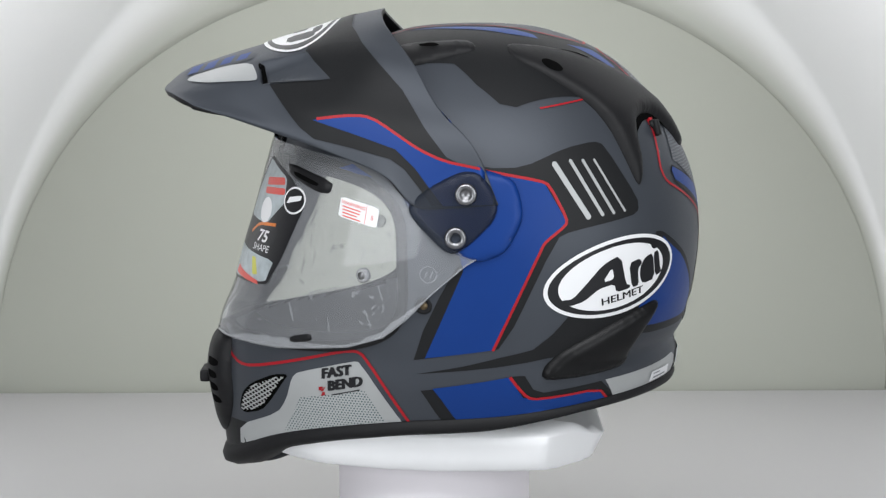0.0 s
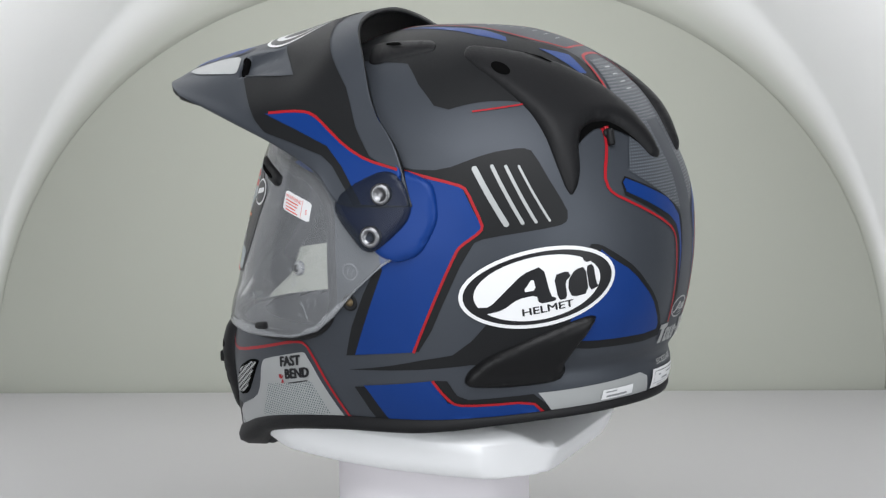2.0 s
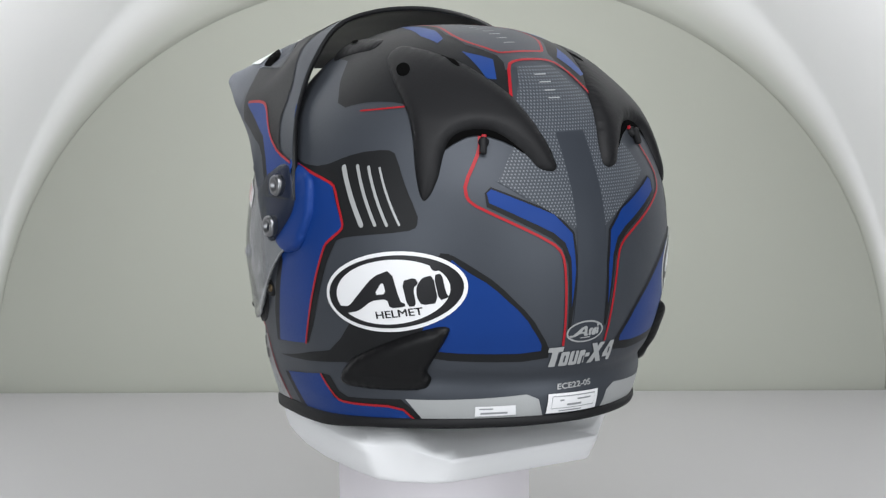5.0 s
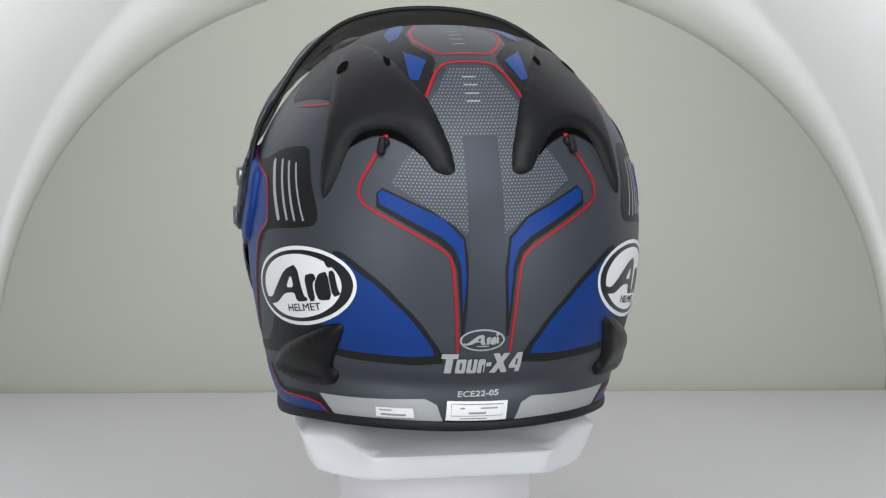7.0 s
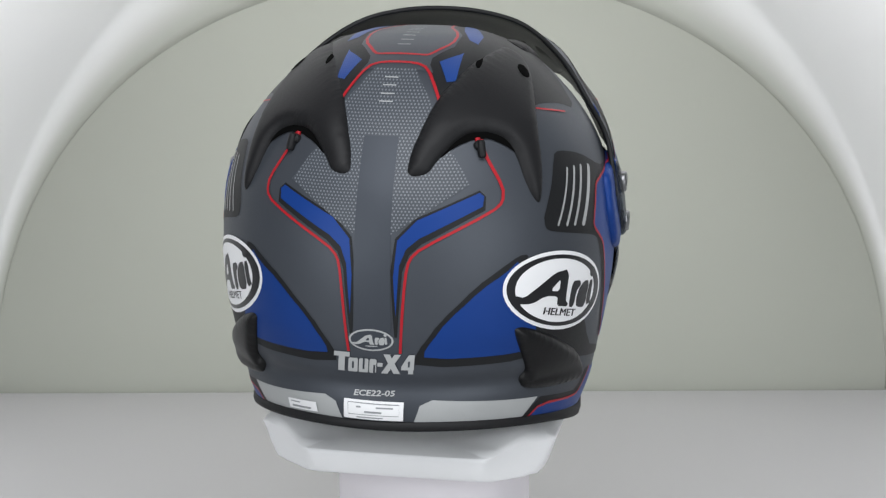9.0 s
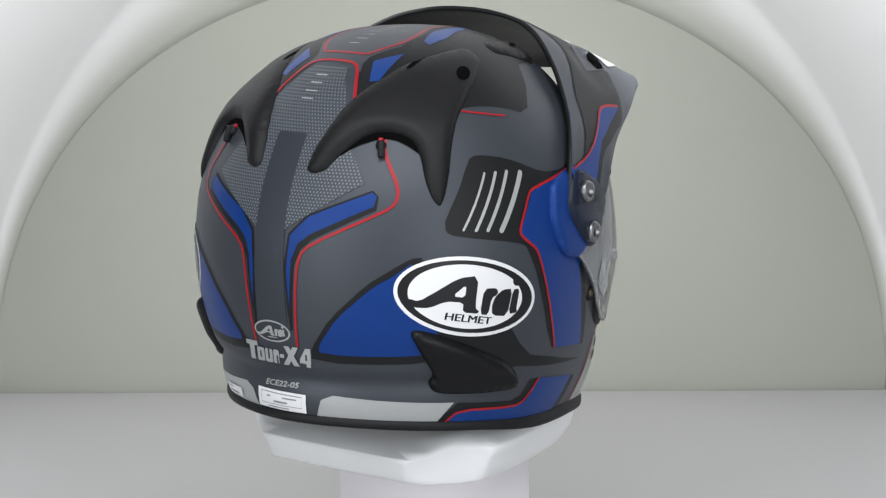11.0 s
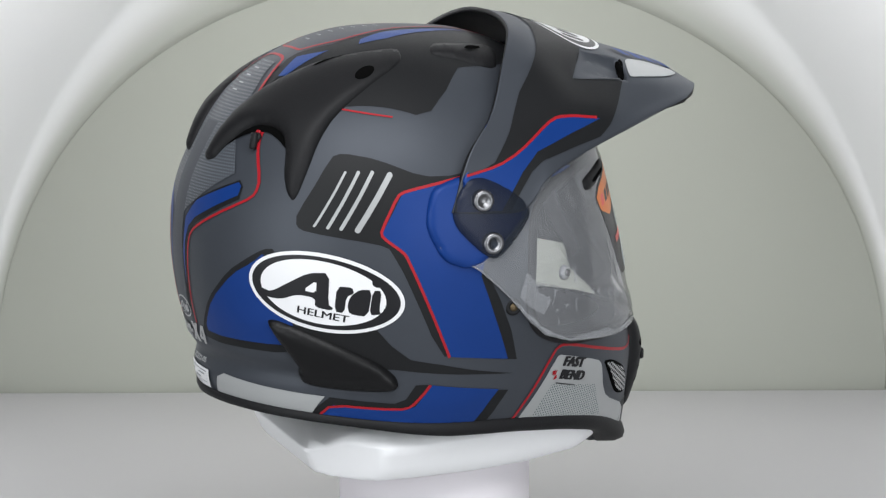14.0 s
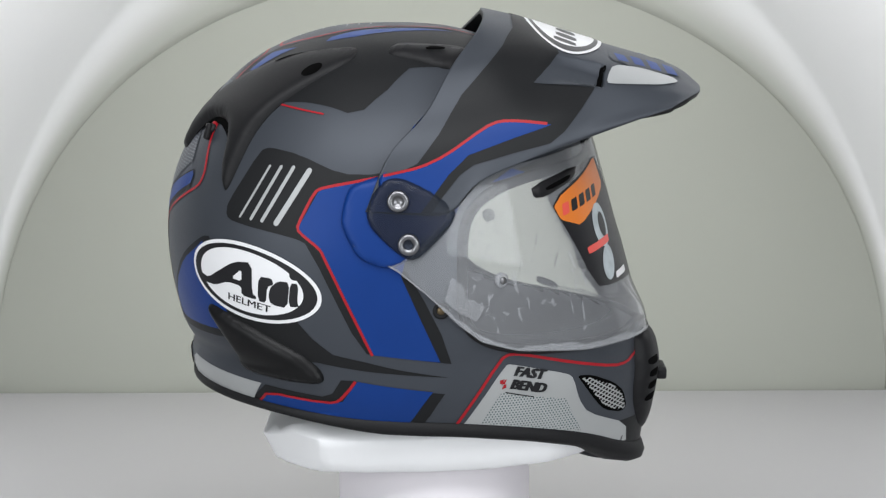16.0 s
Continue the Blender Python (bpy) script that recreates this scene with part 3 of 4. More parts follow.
def shield_edges(d):
    d = abs(d)
    return (float(np.interp(d, [0, 30, 50, 60, 67, 75, 84, 96], [50.5, 51.5, 57.5, 65, 77, 95, 112, 128])), float(np.interp(d, [0, 30, 50, 60, 67, 75, 84, 96], [180, 178, 173, 170, 166, 163, 160, 152])))


def build_shield():
    rows = []
    for k in range(97):
        d = -96 + 2 * k
        lo, hi = shield_edges(d)
        rows.append([shield_point(d, lo + (hi - lo) * j / 30) * MM for j in range(31)])
    ob = part("shield", grid_bm(rows), SHIELD, helmet, "clear plastic face shield")
    ob.visible_shadow = False
    tb = grid_bm(rows)
    tree = BVHTree.FromBMesh(tb)
    tb.free()
    return ob, tree


shield, SHIELD_TREE = build_shield()


# ---- peak: lines from the rear edge to the front edge, from the middle to the lower side, in mm ----
PEAK = (
    ((-31, 0, 260.5), (-48, 0, 257), (-75, 0, 248.5), (-109, 0, 238), (-140, 0, 228.5), (-163, 0, 219.5), (-172, 0, 212)),
    ((-32, 28, 258.3), (-52, 29, 253), (-78, 30, 244), (-109, 30, 235), (-140, 30, 226), (-162, 29, 217.5), (-170.5, 28, 211.5)),
    ((-29, 50, 253), (-50, 52, 246), (-76, 53, 237.5), (-104, 53, 230), (-135, 51.5, 221), (-158, 50, 214), (-167, 48, 210.8)),
    ((-10, 84.5, 229.5), (-34, 78, 234), (-62, 77.6, 221), (-85, 74, 219.5), (-108, 69, 219.2), (-138, 64, 213.5), (-162, 58, 210)),
    ((5, 103.5, 205), (-19, 99, 208), (-45, 98, 205), (-71, 97.5, 198.5), (-98, 87, 200), (-128, 76, 204.5), (-157.5, 64.5, 208.6)),
    ((26, 119, 183), (5, 115, 187), (-20, 111, 189), (-45, 107, 187), (-73, 100, 187.5), (-110, 88, 195.5), (-152.5, 69.5, 206.6)),
)
PEAK_LOW = ((41, 126.5, 149), (15, 126, 147), (-9, 124, 148), (-24, 119.5, 163), (-55, 106.5, 176), (-98, 91.5, 189.5), (-147, 73.5, 204))


def smooth_line(pts, n):
    p = np.array(pts, float)
    d = np.r_[0, np.cumsum(np.linalg.norm(np.diff(p, axis=0), axis=1))]
    g = np.stack([np.gradient(p[:, c], d) for c in range(p.shape[1])], 1)
    out = []
    for x in np.linspace(0, d[-1], n):
        i = int(min(max(np.searchsorted(d, x) - 1, 0), len(d) - 2))
        h = d[i + 1] - d[i]
        t = (x - d[i]) / h
        out.append((2 * t ** 3 - 3 * t ** 2 + 1) * p[i] + (t ** 3 - 2 * t ** 2 + t) * h * g[i] + (3 * t ** 2 - 2 * t ** 3) * p[i + 1] + (t ** 3 - t ** 2) * h * g[i + 1])
    return out


def sunk(p):
    """How far the two air scoops sink below the peak: a ramp down to a step at their front end."""
    if p.x < -105.5 or p.x > -63:
        return Vector((0, 0, 0))
    inner = float(np.interp(p.x, [-104, -77, -61], [54.0, 57.5, 73.0]))
    outer = float(np.interp(p.x, [-98, -61], [72.5, 78.0]))
    side = min((abs(p.y) - inner) / 2.5, (outer - abs(p.y)) / 2.5, 1.0)
    ramp = min(1.0, (-63 - p.x) / 36) * min(1.0, (p.x + 105.5) / 1.8)
    return Vector((0, -0.35 * math.copysign(1, p.y), -0.94)) * 5.5 * max(0.0, side) * ramp


def build_peak():
    fine, wide = 130, 147
    half = [smooth_line(l, fine) for l in PEAK + (PEAK_LOW,)]
    full = [[p * np.array((1, -1, 1)) for p in l] for l in half[::-1]] + half[1:]
    cols = [smooth_line([l[j] for l in full], wide) for j in range(fine)]
    rows = [[Vector(p) + sunk(Vector(p)) for p in c] for c in cols]
    rows = [[p * MM for p in c] for c in rows]
    ob = part("peak", grid_bm(rows), GREY, helmet, "matt grey sun peak with black and blue flashes")
    thick(ob, 0.0028, -1.0)
    ob.data.materials.append(BLACK)
    ob.modifiers["thickness"].material_offset_rim = 1
    tb = grid_bm(rows)
    tree = BVHTree.FromBMesh(tb)
    tb.normal_update()
    sign = 1 if sum(f.normal.z for f in tb.faces) > 0 else -1
    for v in tb.verts:
        v.co -= v.normal * sign * 0.0032
    part("peak_underside", tb, BLACK, helmet, "black underside of the peak")
    return ob, tree


peak, PEAK_TREE = build_peak()


# ---- pivot pods ----
def build_pods():
    pods = raised("pivot_pod", [(56, 140), (54, 154), (50, 163.5), (34, 168.8), (14, 172.2), (2, 173), (-14, 168), (-18, 155), (-10, 140), (5, 128), (18, 117), (30, 113.5), (46, 120)], 0, BLUE, 3.4, 4.0, helmet, label="blue round pivot pod", lift=0.8, rounds=3, cell=2.0)
    me = pods[0].data
    tree = BVHTree.FromPolygons([v.co for v in me.vertices], [p.vertices for p in me.polygons])
    for flip, pod in zip((False, True), pods):
        drape("red_line", flat_bm([stroke([(2, 176.5), (14, 172.8), (34, 169.4), (48, 166.8)], 1.6, 0)], 4.0), 0, tree, 0.5, RED, pod, flip)
    plate = [(-12, 145), (-8, 153), (5, 161), (20, 167.5), (29, 167), (37, 158), (40.5, 147), (38, 139), (26, 127), (16, 119.5), (9, 121), (-8, 138)]
    for flip, pod in zip((False, True), pods):
        o = soften(plate, 2)
        drape("cover_plate", flat_bm([o], 3.0), 0, SHELL_TREE, 5.4, PLATE, helmet, flip, 2.2, 2.5, o, "smoked plastic pivot cover plate")
        s = 1 if flip else -1
        for x, z, y in ((21.5, 155.5, s * 0.1288), (15.3, 129.6, s * 0.1304)):
            prof = [(0.0001, -0.004), (0.0064, -0.004), (0.0066, 0.0), (0.0060, 0.0012), (0.0036, 0.0014), (0.0032, -0.0006), (0.0001, -0.0006)]
            bm = turned_bm(prof, 28, pose(x * MM, y, z * MM, 90 if s < 0 else -90))
            part("pivot_screw", bm, STEEL, helmet, "steel socket screw")
        bm = turned_bm([(0.0001, -0.003), (0.0052, -0.003), (0.0054, 0.0), (0.0046, 0.0012), (0.003, 0.0006), (0.0001, 0.0004)], 24, pose(-0.004, s * 0.1178, 0.0865, 90 if s < 0 else -90))
        plug = part("side_plug", bm, VENT, helmet, "dark plug on the cheek")
        part("plug_core", turned_bm([(0.0001, 0.0), (0.0026, 0.0), (0.0024, 0.0009), (0.0001, 0.0010)], 20, pose(-0.004, s * 0.1181, 0.0865, 90 if s < 0 else -90)), BRASS, plug, "dull brass core")


build_pods()


# ---- peak graphics ----
def build_peak_graphics():
    def on(name, pts, az, mat, lift, both=True, rounds=0):
        paint(name, pts, az, mat, lift + 0.25, both, PEAK_TREE, peak, rounds=rounds, cell=3.0)

    on("black_flash", [(-99.3, 216.7), (-61.3, 220.1), (-78.3, 236.0), (-66.7, 242.3), (-42.9, 242.0), (-17.0, 215.0), (-3.0, 193.0), (10.0, 176.6), (24, 170), (24, 148), (1, 148), (-5.1, 157.0),
                       (-15.3, 169.5), (-23.8, 175.2), (-47.8, 181.2), (-70.1, 185.9), (-79.2, 192.7), (-90.3, 205.5)], 0, BLACK, 0.25)
    on("black_flash", [(-78.3, -54.6), (-70, -30), (-66, 0), (-70, 30), (-78.3, 54.6), (-60, 56), (-42.9, 63.9), (-50, 40), (-50, 0), (-50, -40), (-42.9, -63.9), (-60, -56)], "top", BLACK, 0.3, False)
    on("blue_flash", [(-71.2, 197.0), (-51.5, 199.2), (-39.5, 199.4), (-30.9, 196.2), (-6.9, 181.0), (8.3, 174.0), (36, 169.0), (38, 149), (8, 148), (1, 157), (-8.5, 169.6), (-20.5, 180.8), (-47.9, 189.8)], 0, BLUE, 0.45)
    on("red_line", stroke([(-68.5, 197.6), (-51.5, 199.6), (-39.5, 199.7), (-30.9, 196.6), (-6.9, 181.0), (8.3, 174.3), (30.1, 170.0)], 1.6), 0, RED, 0.6)
    on("silver_patch", [(-154.2, -47.1), (-142.3, -57.4), (-123.7, -65.3), (-108.1, -69.9), (-107.0, -67.6), (-112.4, -51.3), (-129.8, -43.6), (-151.2, -42.1)], "top", SILVER, 0.4, rounds=1)
    on("dark_strip", [(-157, -19), (-157, -38), (-113, -47), (-110, -32)], "top", STRIPE, 0.25, rounds=1)
    for k in range(4):
        x = -155 + 10.5 * k
        on("blue_dash", [(x, -37 - 1.2 * k), (x + 7, -38 - 1.2 * k), (x + 9, -20 - 3 * k), (x + 2, -20 - 3 * k)], "top", BLUE, 0.4)
    on("grey_inset", [(-103.5, -54.4), (-76.8, -56.9), (-61.3, -78.8), (-98.2, -73.6)], "top", GREY, 0.6, rounds=0)
    on("dark_slot", [(-108.2, -54.6), (-103.8, -55.9), (-99.4, -69.6), (-101.6, -71.6), (-104.6, -69.4)], "top", BLIND, 0.8, rounds=1)
    # brow under the peak
    paint("black_edge", [(-87.5, 176.3), (-71.1, 174.7), (-38.2, 165.9), (-34.4, 160.7), (-56.0, 165.5), (-87.1, 168.7)], 0, BLACK, 0.3, rounds=0)
    paint("blue_panel", [(-57.5, 166.1), (-47.1, 169.8), (-34.6, 162.5), (-47.0, 164.7)], 0, BLUE, 0.5, rounds=0)


build_peak_graphics()


# ---- badges and stickers ----
def badge(az, cx, cz, size, tilt, tree, parent, lift=0.6, word="", ground=None, flip_shear=1):
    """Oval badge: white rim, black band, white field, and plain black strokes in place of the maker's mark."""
    def lay(name, outs, mat, up):
        drape(name, flat_bm(outs, 4.0), az, tree, up, mat, parent)

    tl = radians(tilt)

    def at(u, v):
        return cx + size * (u * math.cos(tl) - v * math.sin(tl)), cz + size * (u * math.sin(tl) + v * math.cos(tl))

    if ground is None:
        lay("badge_rim", [ellipse(cx, cz, 47 * size, 24 * size, tilt)], WHITE, lift)
        lay("badge_band", [ellipse(cx, cz, 44.7 * size, 21.7 * size, tilt)], INK, lift + 0.12)
        lay("badge_field", [ellipse(*at(-1, 0), 37.8 * size, 19.3 * size, tilt)], WHITE, lift + 0.24)
        mark = INK
    else:
        lay("badge_rim", [ellipse(cx, cz, 47 * size, 24 * size, tilt)], SILVER, lift)
        lay("badge_field", [ellipse(cx, cz, 43 * size, 20.5 * size, tilt)], ground, lift + 0.12)
        mark = SILVER

    def block(pts):
        return soften([at(*p) for p in pts], 1)

    shapes = [[(-40, -6.6), (-37, -5.6), (-31, -6.4), (-22, 1), (-10, 10.5), (2.6, 13.4), (4.6, -6.0), (7.8, -7.6), (7.0, -9.4), (-2.8, -9.4), (-3.6, -3.6), (-14.5, -4.0), (-24, -9.4), (-33, -10.4), (-39, -9.0)],
              [(8.8, -9.6), (14.4, -9.6), (14.4, 1.0), (18.4, 3.6), (16.6, 7.2), (8.0, 6.0)],
              [(15.6, -4.4), (17.6, -9.6), (28.0, -9.4), (28.0, 7.4), (21.0, 6.6), (16.6, 1.6)],
              [(28.6, -8.2), (35.0, -6.8), (33.6, -4.2), (33.2, 7.8), (28.4, 7.2)]]
    for o in shapes:
        lay("badge_stroke", [block(o)], mark, lift + 0.36)
    lay("badge_gap", [block([(-11.5, -0.6), (-4.2, 7.4), (-3.4, -0.6)])], WHITE if ground is None else ground, lift + 0.46)
    lay("badge_stroke", [ellipse(*at(30.4, 12.4), 3.2 * size, 3.0 * size, 0, 20)], mark, lift + 0.36)
    if word:
        x, z = at(2, -13.2)
        for dx in (-0.2, 0.2):
            letter("badge_word", word, 6.4 * size, az, lift + 0.4 + dx * 0.3, mark, parent, tree, cx=x + dx, cz=z, tilt=tilt, width=1.36)
    else:
        lay("badge_word", [block([(-12, -11.8), (14, -11.8), (14, -14), (-12, -14)])], mark, lift + 0.36)


def bars(name, az, tree, parent, mat, lift, x0, z0, x1, n, pitch, h, slope=0.0, seed=1):
    """Lines of print too small to read."""
    rnd = random.Random(seed)
    for k in range(n):
        e = x1 - (x1 - x0) * rnd.uniform(0.0, 0.35)
        z = z0 - k * pitch
        drape(name, flat_bm([[(x0, z), (e, z + (e - x0) * slope), (e, z + h + (e - x0) * slope), (x0, z + h)]], 6.0), az, tree, lift, mat, parent)


def build_badges():
    badge(39, 24.4, 101.8, 1.0, 10.6, SHELL_TREE, shell, word="HELMET")
    badge(141, -24.4, 101.8, 1.0, -10.6, SHELL_TREE, shell, word="HELMET")
    badge(90, -1.4, 77.8, 0.283, 0, SHELL_TREE, shell, ground=STRIPE)
    # mark on the peak, read from the front: seen from above with the top of the mark to the rear
    def top_ellipse(a, b):
        return [(-84 + b * math.sin(k), a * math.cos(k)) for k in (2 * math.pi * i / 48 for i in range(48))]
    for nm, a, b, mat, up in (("badge_rim", 52, 25, WHITE, 0.6), ("badge_band", 49.5, 22.6, INK, 0.75), ("badge_field", 42, 20, WHITE, 0.9)):
        drape(nm, flat_bm([top_ellipse(a, b)], 4.0), "top", PEAK_TREE, up, mat, peak)
    for y0, y1, xa, xb in ((-38, -22, -74, -92), (-30, -12, -76, -70), (-12, -2, -80, -90), (2, 14, -79, -91), (18, 27, -78, -91), (30, 37, -76, -90)):
        drape("badge_stroke", flat_bm([soften([(xa, y0), (xa, y1), (xb, y1 + 3), (xb, y0 + 3)], 1)], 4.0), "top", PEAK_TREE, 1.05, INK, peak)
    # tail mark: plain slanted silver shapes of its size
    def tail(pts):
        drape("tail_mark", flat_bm([[(a + (b - 57) * 0.10, b) for a, b in pts]], 5.0), 90, SHELL_TREE, 0.9, SILVER, shell)

    def gap(x, lo, hi):
        drape("tail_mark_gap", flat_bm([[(x - 0.55 + (lo - 57) * 0.1, lo), (x + 0.55 + (lo - 57) * 0.1, lo), (x + 0.55 + (hi - 57) * 0.1, hi), (x - 0.55 + (hi - 57) * 0.1, hi)]], 5.0), 90, SHELL_TREE, 1.05, STRIPE, shell)

    tail([(-25.5, 69.4), (-15.8, 69.4), (-15.8, 66.4), (-18.6, 66.4), (-18.6, 57.2), (-22.6, 57.2), (-22.6, 66.4), (-25.5, 66.4)])
    for a, b in ((-16.4, -10.6), (-9.9, -4.2), (-3.6, 0.6)):
        tail([(a + 0.6, 57.2), (b - 0.6, 57.2), (b, 58.0), (b, 65.2), (b - 0.6, 66.0), (a + 0.6, 66.0), (a, 65.2), (a, 58.0)])
    gap(-13.5, 59.4, 63.8)
    gap(-7.0, 59.4, 67.0)
    gap(-0.6, 56.4, 62.4)
    tail([(1.2, 61.4), (4.2, 61.4), (4.2, 63.8), (1.2, 63.8)])
    tail([(3.6, 57.2), (7.4, 57.2), (14.6, 69.4), (10.8, 69.4)])
    tail([(10.8, 57.2), (14.6, 57.2), (8.2, 69.4), (4.4, 69.4)])
    tail([(15.2, 59.6), (22.4, 59.6), (22.4, 69.4), (19.2, 69.4), (15.2, 62.0)])
    tail([(19.2, 57.2), (22.0, 57.2), (22.0, 59.6), (19.2, 59.6)])
    gap(19.4, 61.6, 65.4)
    letter("approval_mark", "ECE22-05", 4.6, 90, 0.9, SILVER, shell, shear=0.15, cx=-1.6, cz=43.2, tilt=1.5, width=1.34, bold=0.1)
    # paper labels at the tail
    for pts, bx in (([(-19.6, 39.4), (16.3, 38.9), (15.6, 27.4), (-20.1, 27.6)], True), ([(-58.6, 32.8), (-38.4, 34.0), (-37.4, 28.0), (-57.9, 26.6)], False)):
        lab = drape("paper_label", flat_bm([pts], 5.0), 90, SHELL_TREE, 1.1, WHITE, shell, label="small white paper label")
        if bx:
            fr = stroke([(-17, 37.6), (13.6, 37.2), (13.2, 30.4), (-17.2, 30.5), (-17, 37.6)], 0.4, 0)
            drape("label_frame", flat_bm([fr], 5.0), 90, SHELL_TREE, 1.25, FAINT, shell)
            bars("label_print", 90, SHELL_TREE, shell, FAINT, 1.25, -12, 34.6, -9, 1, 2, 1.0, seed=3)
            bars("label_print", 90, SHELL_TREE, shell, FAINT, 1.25, 0, 34.6, 11, 1, 2, 0.9, seed=4)
            bars("label_print", 90, SHELL_TREE, shell, FAINT, 1.25, -7, 31.6, 6, 1, 2, 1.2, seed=5)
            bars("label_print", 90, SHELL_TREE, shell, FAINT, 1.25, -12, 28.4, 10, 1, 2, 0.7, seed=6)
        else:
            bars("label_print", 90, SHELL_TREE, shell, FAINT, 1.25, -56.5, 31.0, -49, 1, 2, 0.8, 0.05, seed=7)
            bars("label_print", 90, SHELL_TREE, shell, FAINT, 1.25, -55.5, 28.0, -41, 1, 2, 1.3, 0.06, seed=8)
    # chin lettering on both sides
    for az, sx, tl, xf, xb in ((0, 1, 14.0, -59.4, -54.0), (180, -1, -14.5, -59.0, -58.4)):
        for body, x, z in (("FAST", xf, 39.6 if sx > 0 else 40.6), ("BEND", xb, 32.4 if sx > 0 else 31.8)):
            for dx in (-0.6, -0.2, 0.2, 0.6):
                letter("chin_lettering", body, 8.8, az, 0.7 + dx * 0.2, INK, shell, cx=x * sx + dx, cz=z, tilt=tl, width=1.0, shear=0.27 if sx > 0 else 0.15, bold=0.16)
        for q in ([(-67.6, 29.4), (-64.8, 29.9), (-66.0, 27.2), (-67.6, 27.0)], [(-66.8, 26.4), (-64.6, 29.0), (-63.2, 29.8), (-64.8, 26.9)], [(-66.4, 23.4), (-63.6, 24.2), (-63.8, 26.6), (-65.2, 26.2)]):
            q = [(v + 108.0, w + 8.6) for v, w in q] if sx < 0 else [(v - 2.6, w - 0.4) for v, w in q]
            drape("red_mark", flat_bm([q], 4.0), az, SHELL_TREE, 0.7, RED, shell)
        p = [(-62 * sx, 24.4), (-44 * sx, 29.6)]
        drape("small_print", flat_bm([stroke(p, 0.7, 0)], 4.0), az, SHELL_TREE, 0.7, INK, shell)


build_badges()


# ---- shield stickers, latch and scuffs ----
def build_shield_details():
    T = SHIELD_TREE

    def on(name, pts, az, mat, lift, label="", rounds=1):
        return drape(name, flat_bm([soften(pts, rounds, 0.09) if rounds else pts], 4.0), az, T, lift, mat, shield, label=label)

    on("sticker", [(-18, 169.4), (15.4, 160.3), (39.2, 146.8), (23.7, 110.3), (10.0, 91.1), (-12.4, 89.6), (-58, 88.0), (-52, 114.1), (-34.0, 145.0)], -60, INK, 0.4, "black printed shape sticker on the shield")
    on("sticker_picture", [(-11.4, 166.1), (14.5, 158.2), (17.4, 142.8), (-1.3, 127.9), (-38, 129.5), (-32, 145), (-17, 167)], -60, PALE, 0.55)
    on("sticker_picture", [(-51, 110.6), (15.6, 106.7), (8.0, 92.3), (-56, 89.4)], -60, PALE, 0.55)
    on("sticker_bar", [(-14, 155.8), (12, 158.0), (14, 153.6), (-13, 151.0)], -60, PINK, 0.7)
    on("sticker_bar", [(-14, 149.8), (15, 151.6), (16, 147.6), (-13, 145.6)], -60, PINK, 0.7)
    on("sticker_bar", [(-42, 97), (-2, 92.4), (0, 89.8), (-44, 91.6)], -60, PINK, 0.7)
    on("sticker_spot", [(-14, 106), (-8, 106), (-2, 96), (-9, 95)], -60, YELLOW, 0.7)
    on("sticker_helmet", ellipse(-6, 136, 9, 8, 0, 20), -60, WHITE, 0.7)
    on("sticker_arc", stroke([(-26, 120), (-12, 127), (12, 128.6)], 2.0), -60, ORANGE, 0.7, rounds=0)
    letter("sticker_lettering", "75", 10.5, -60, 0.7, WHITE, shield, T, cx=-4, cz=119.6, shear=0.25, width=1.5, bold=0.25)
    letter("sticker_lettering", "SHAPE", 6.0, -60, 0.7, WHITE, shield, T, cx=-4, cz=112.4, shear=0.2, width=1.4)
    on("sticker_rim", ellipse(27.3, 145.4, 11, 8.4, 0, 28), -60, WHITE, 0.7, rounds=0)
    on("sticker_band", ellipse(27.3, 145.4, 9.6, 7.2, 0, 28), -60, INK, 0.8, rounds=0)
    on("sticker_bar", [(20, 143), (34, 146), (34, 149), (22, 147)], -60, WHITE, 0.9)
    # the other sticker: orange head, dark body with a pale helmet picture
    on("sticker", [(20, 170.4), (-35.0, 153.0), (-43.3, 145.4), (-31.5, 125.4), (-19.0, 102.4), (-9.3, 91.2), (6.9, 89.9), (52, 89.0), (50, 113.3), (38, 144.4)], -120, INK, 0.4, "black and orange printed sticker on the shield")
    on("sticker_head", [(19, 169.4), (-34.0, 152.0), (-42.3, 145.4), (-38.1, 136.9), (-20.4, 131.4), (24, 150.8)], -120, ORANGE, 0.55)
    for k in range(5):
        x = -36 + 9.0 * k
        on("sticker_mark", [(x, 139.0 + 1.6 * k), (x + 6.4, 140.2 + 1.6 * k), (x + 7.4, 147.4 + 1.6 * k), (x + 1.0, 146.2 + 1.6 * k)], -120, PINK if k == 0 else INK, 0.7)
    on("sticker_helmet", ellipse(4, 128, 10, 14, 10, 24), -120, PALE, 0.7, rounds=0)
    on("sticker_helmet", ellipse(6, 128, 5, 8, 10, 24), -120, INK, 0.8, rounds=0)
    on("sticker_bar", [(-18, 117.0), (12, 121.2), (12, 116.4), (-17, 112.6)], -120, PINK, 0.9)
    on("sticker_helmet", ellipse(6, 104, 8, 11, -8, 24), -120, PALE, 0.7, rounds=0)
    on("sticker_bar", [(14, 96.4), (33, 97.8), (33, 93.4), (14, 92.4)], -120, WHITE, 0.7)
    # warning label
    w = on("warning_label", [(-53.6, 151.4), (-30.0, 145.4), (-32.0, 133.4), (-55.7, 139.4)], 0, WHITE, 0.4, "white warning label with red print")
    letter("label_lettering", "WARNING", 3.1, 0, 0.6, PINK, shield, T, cx=-46.0, cz=146.4, tilt=-14.5, width=1.0)
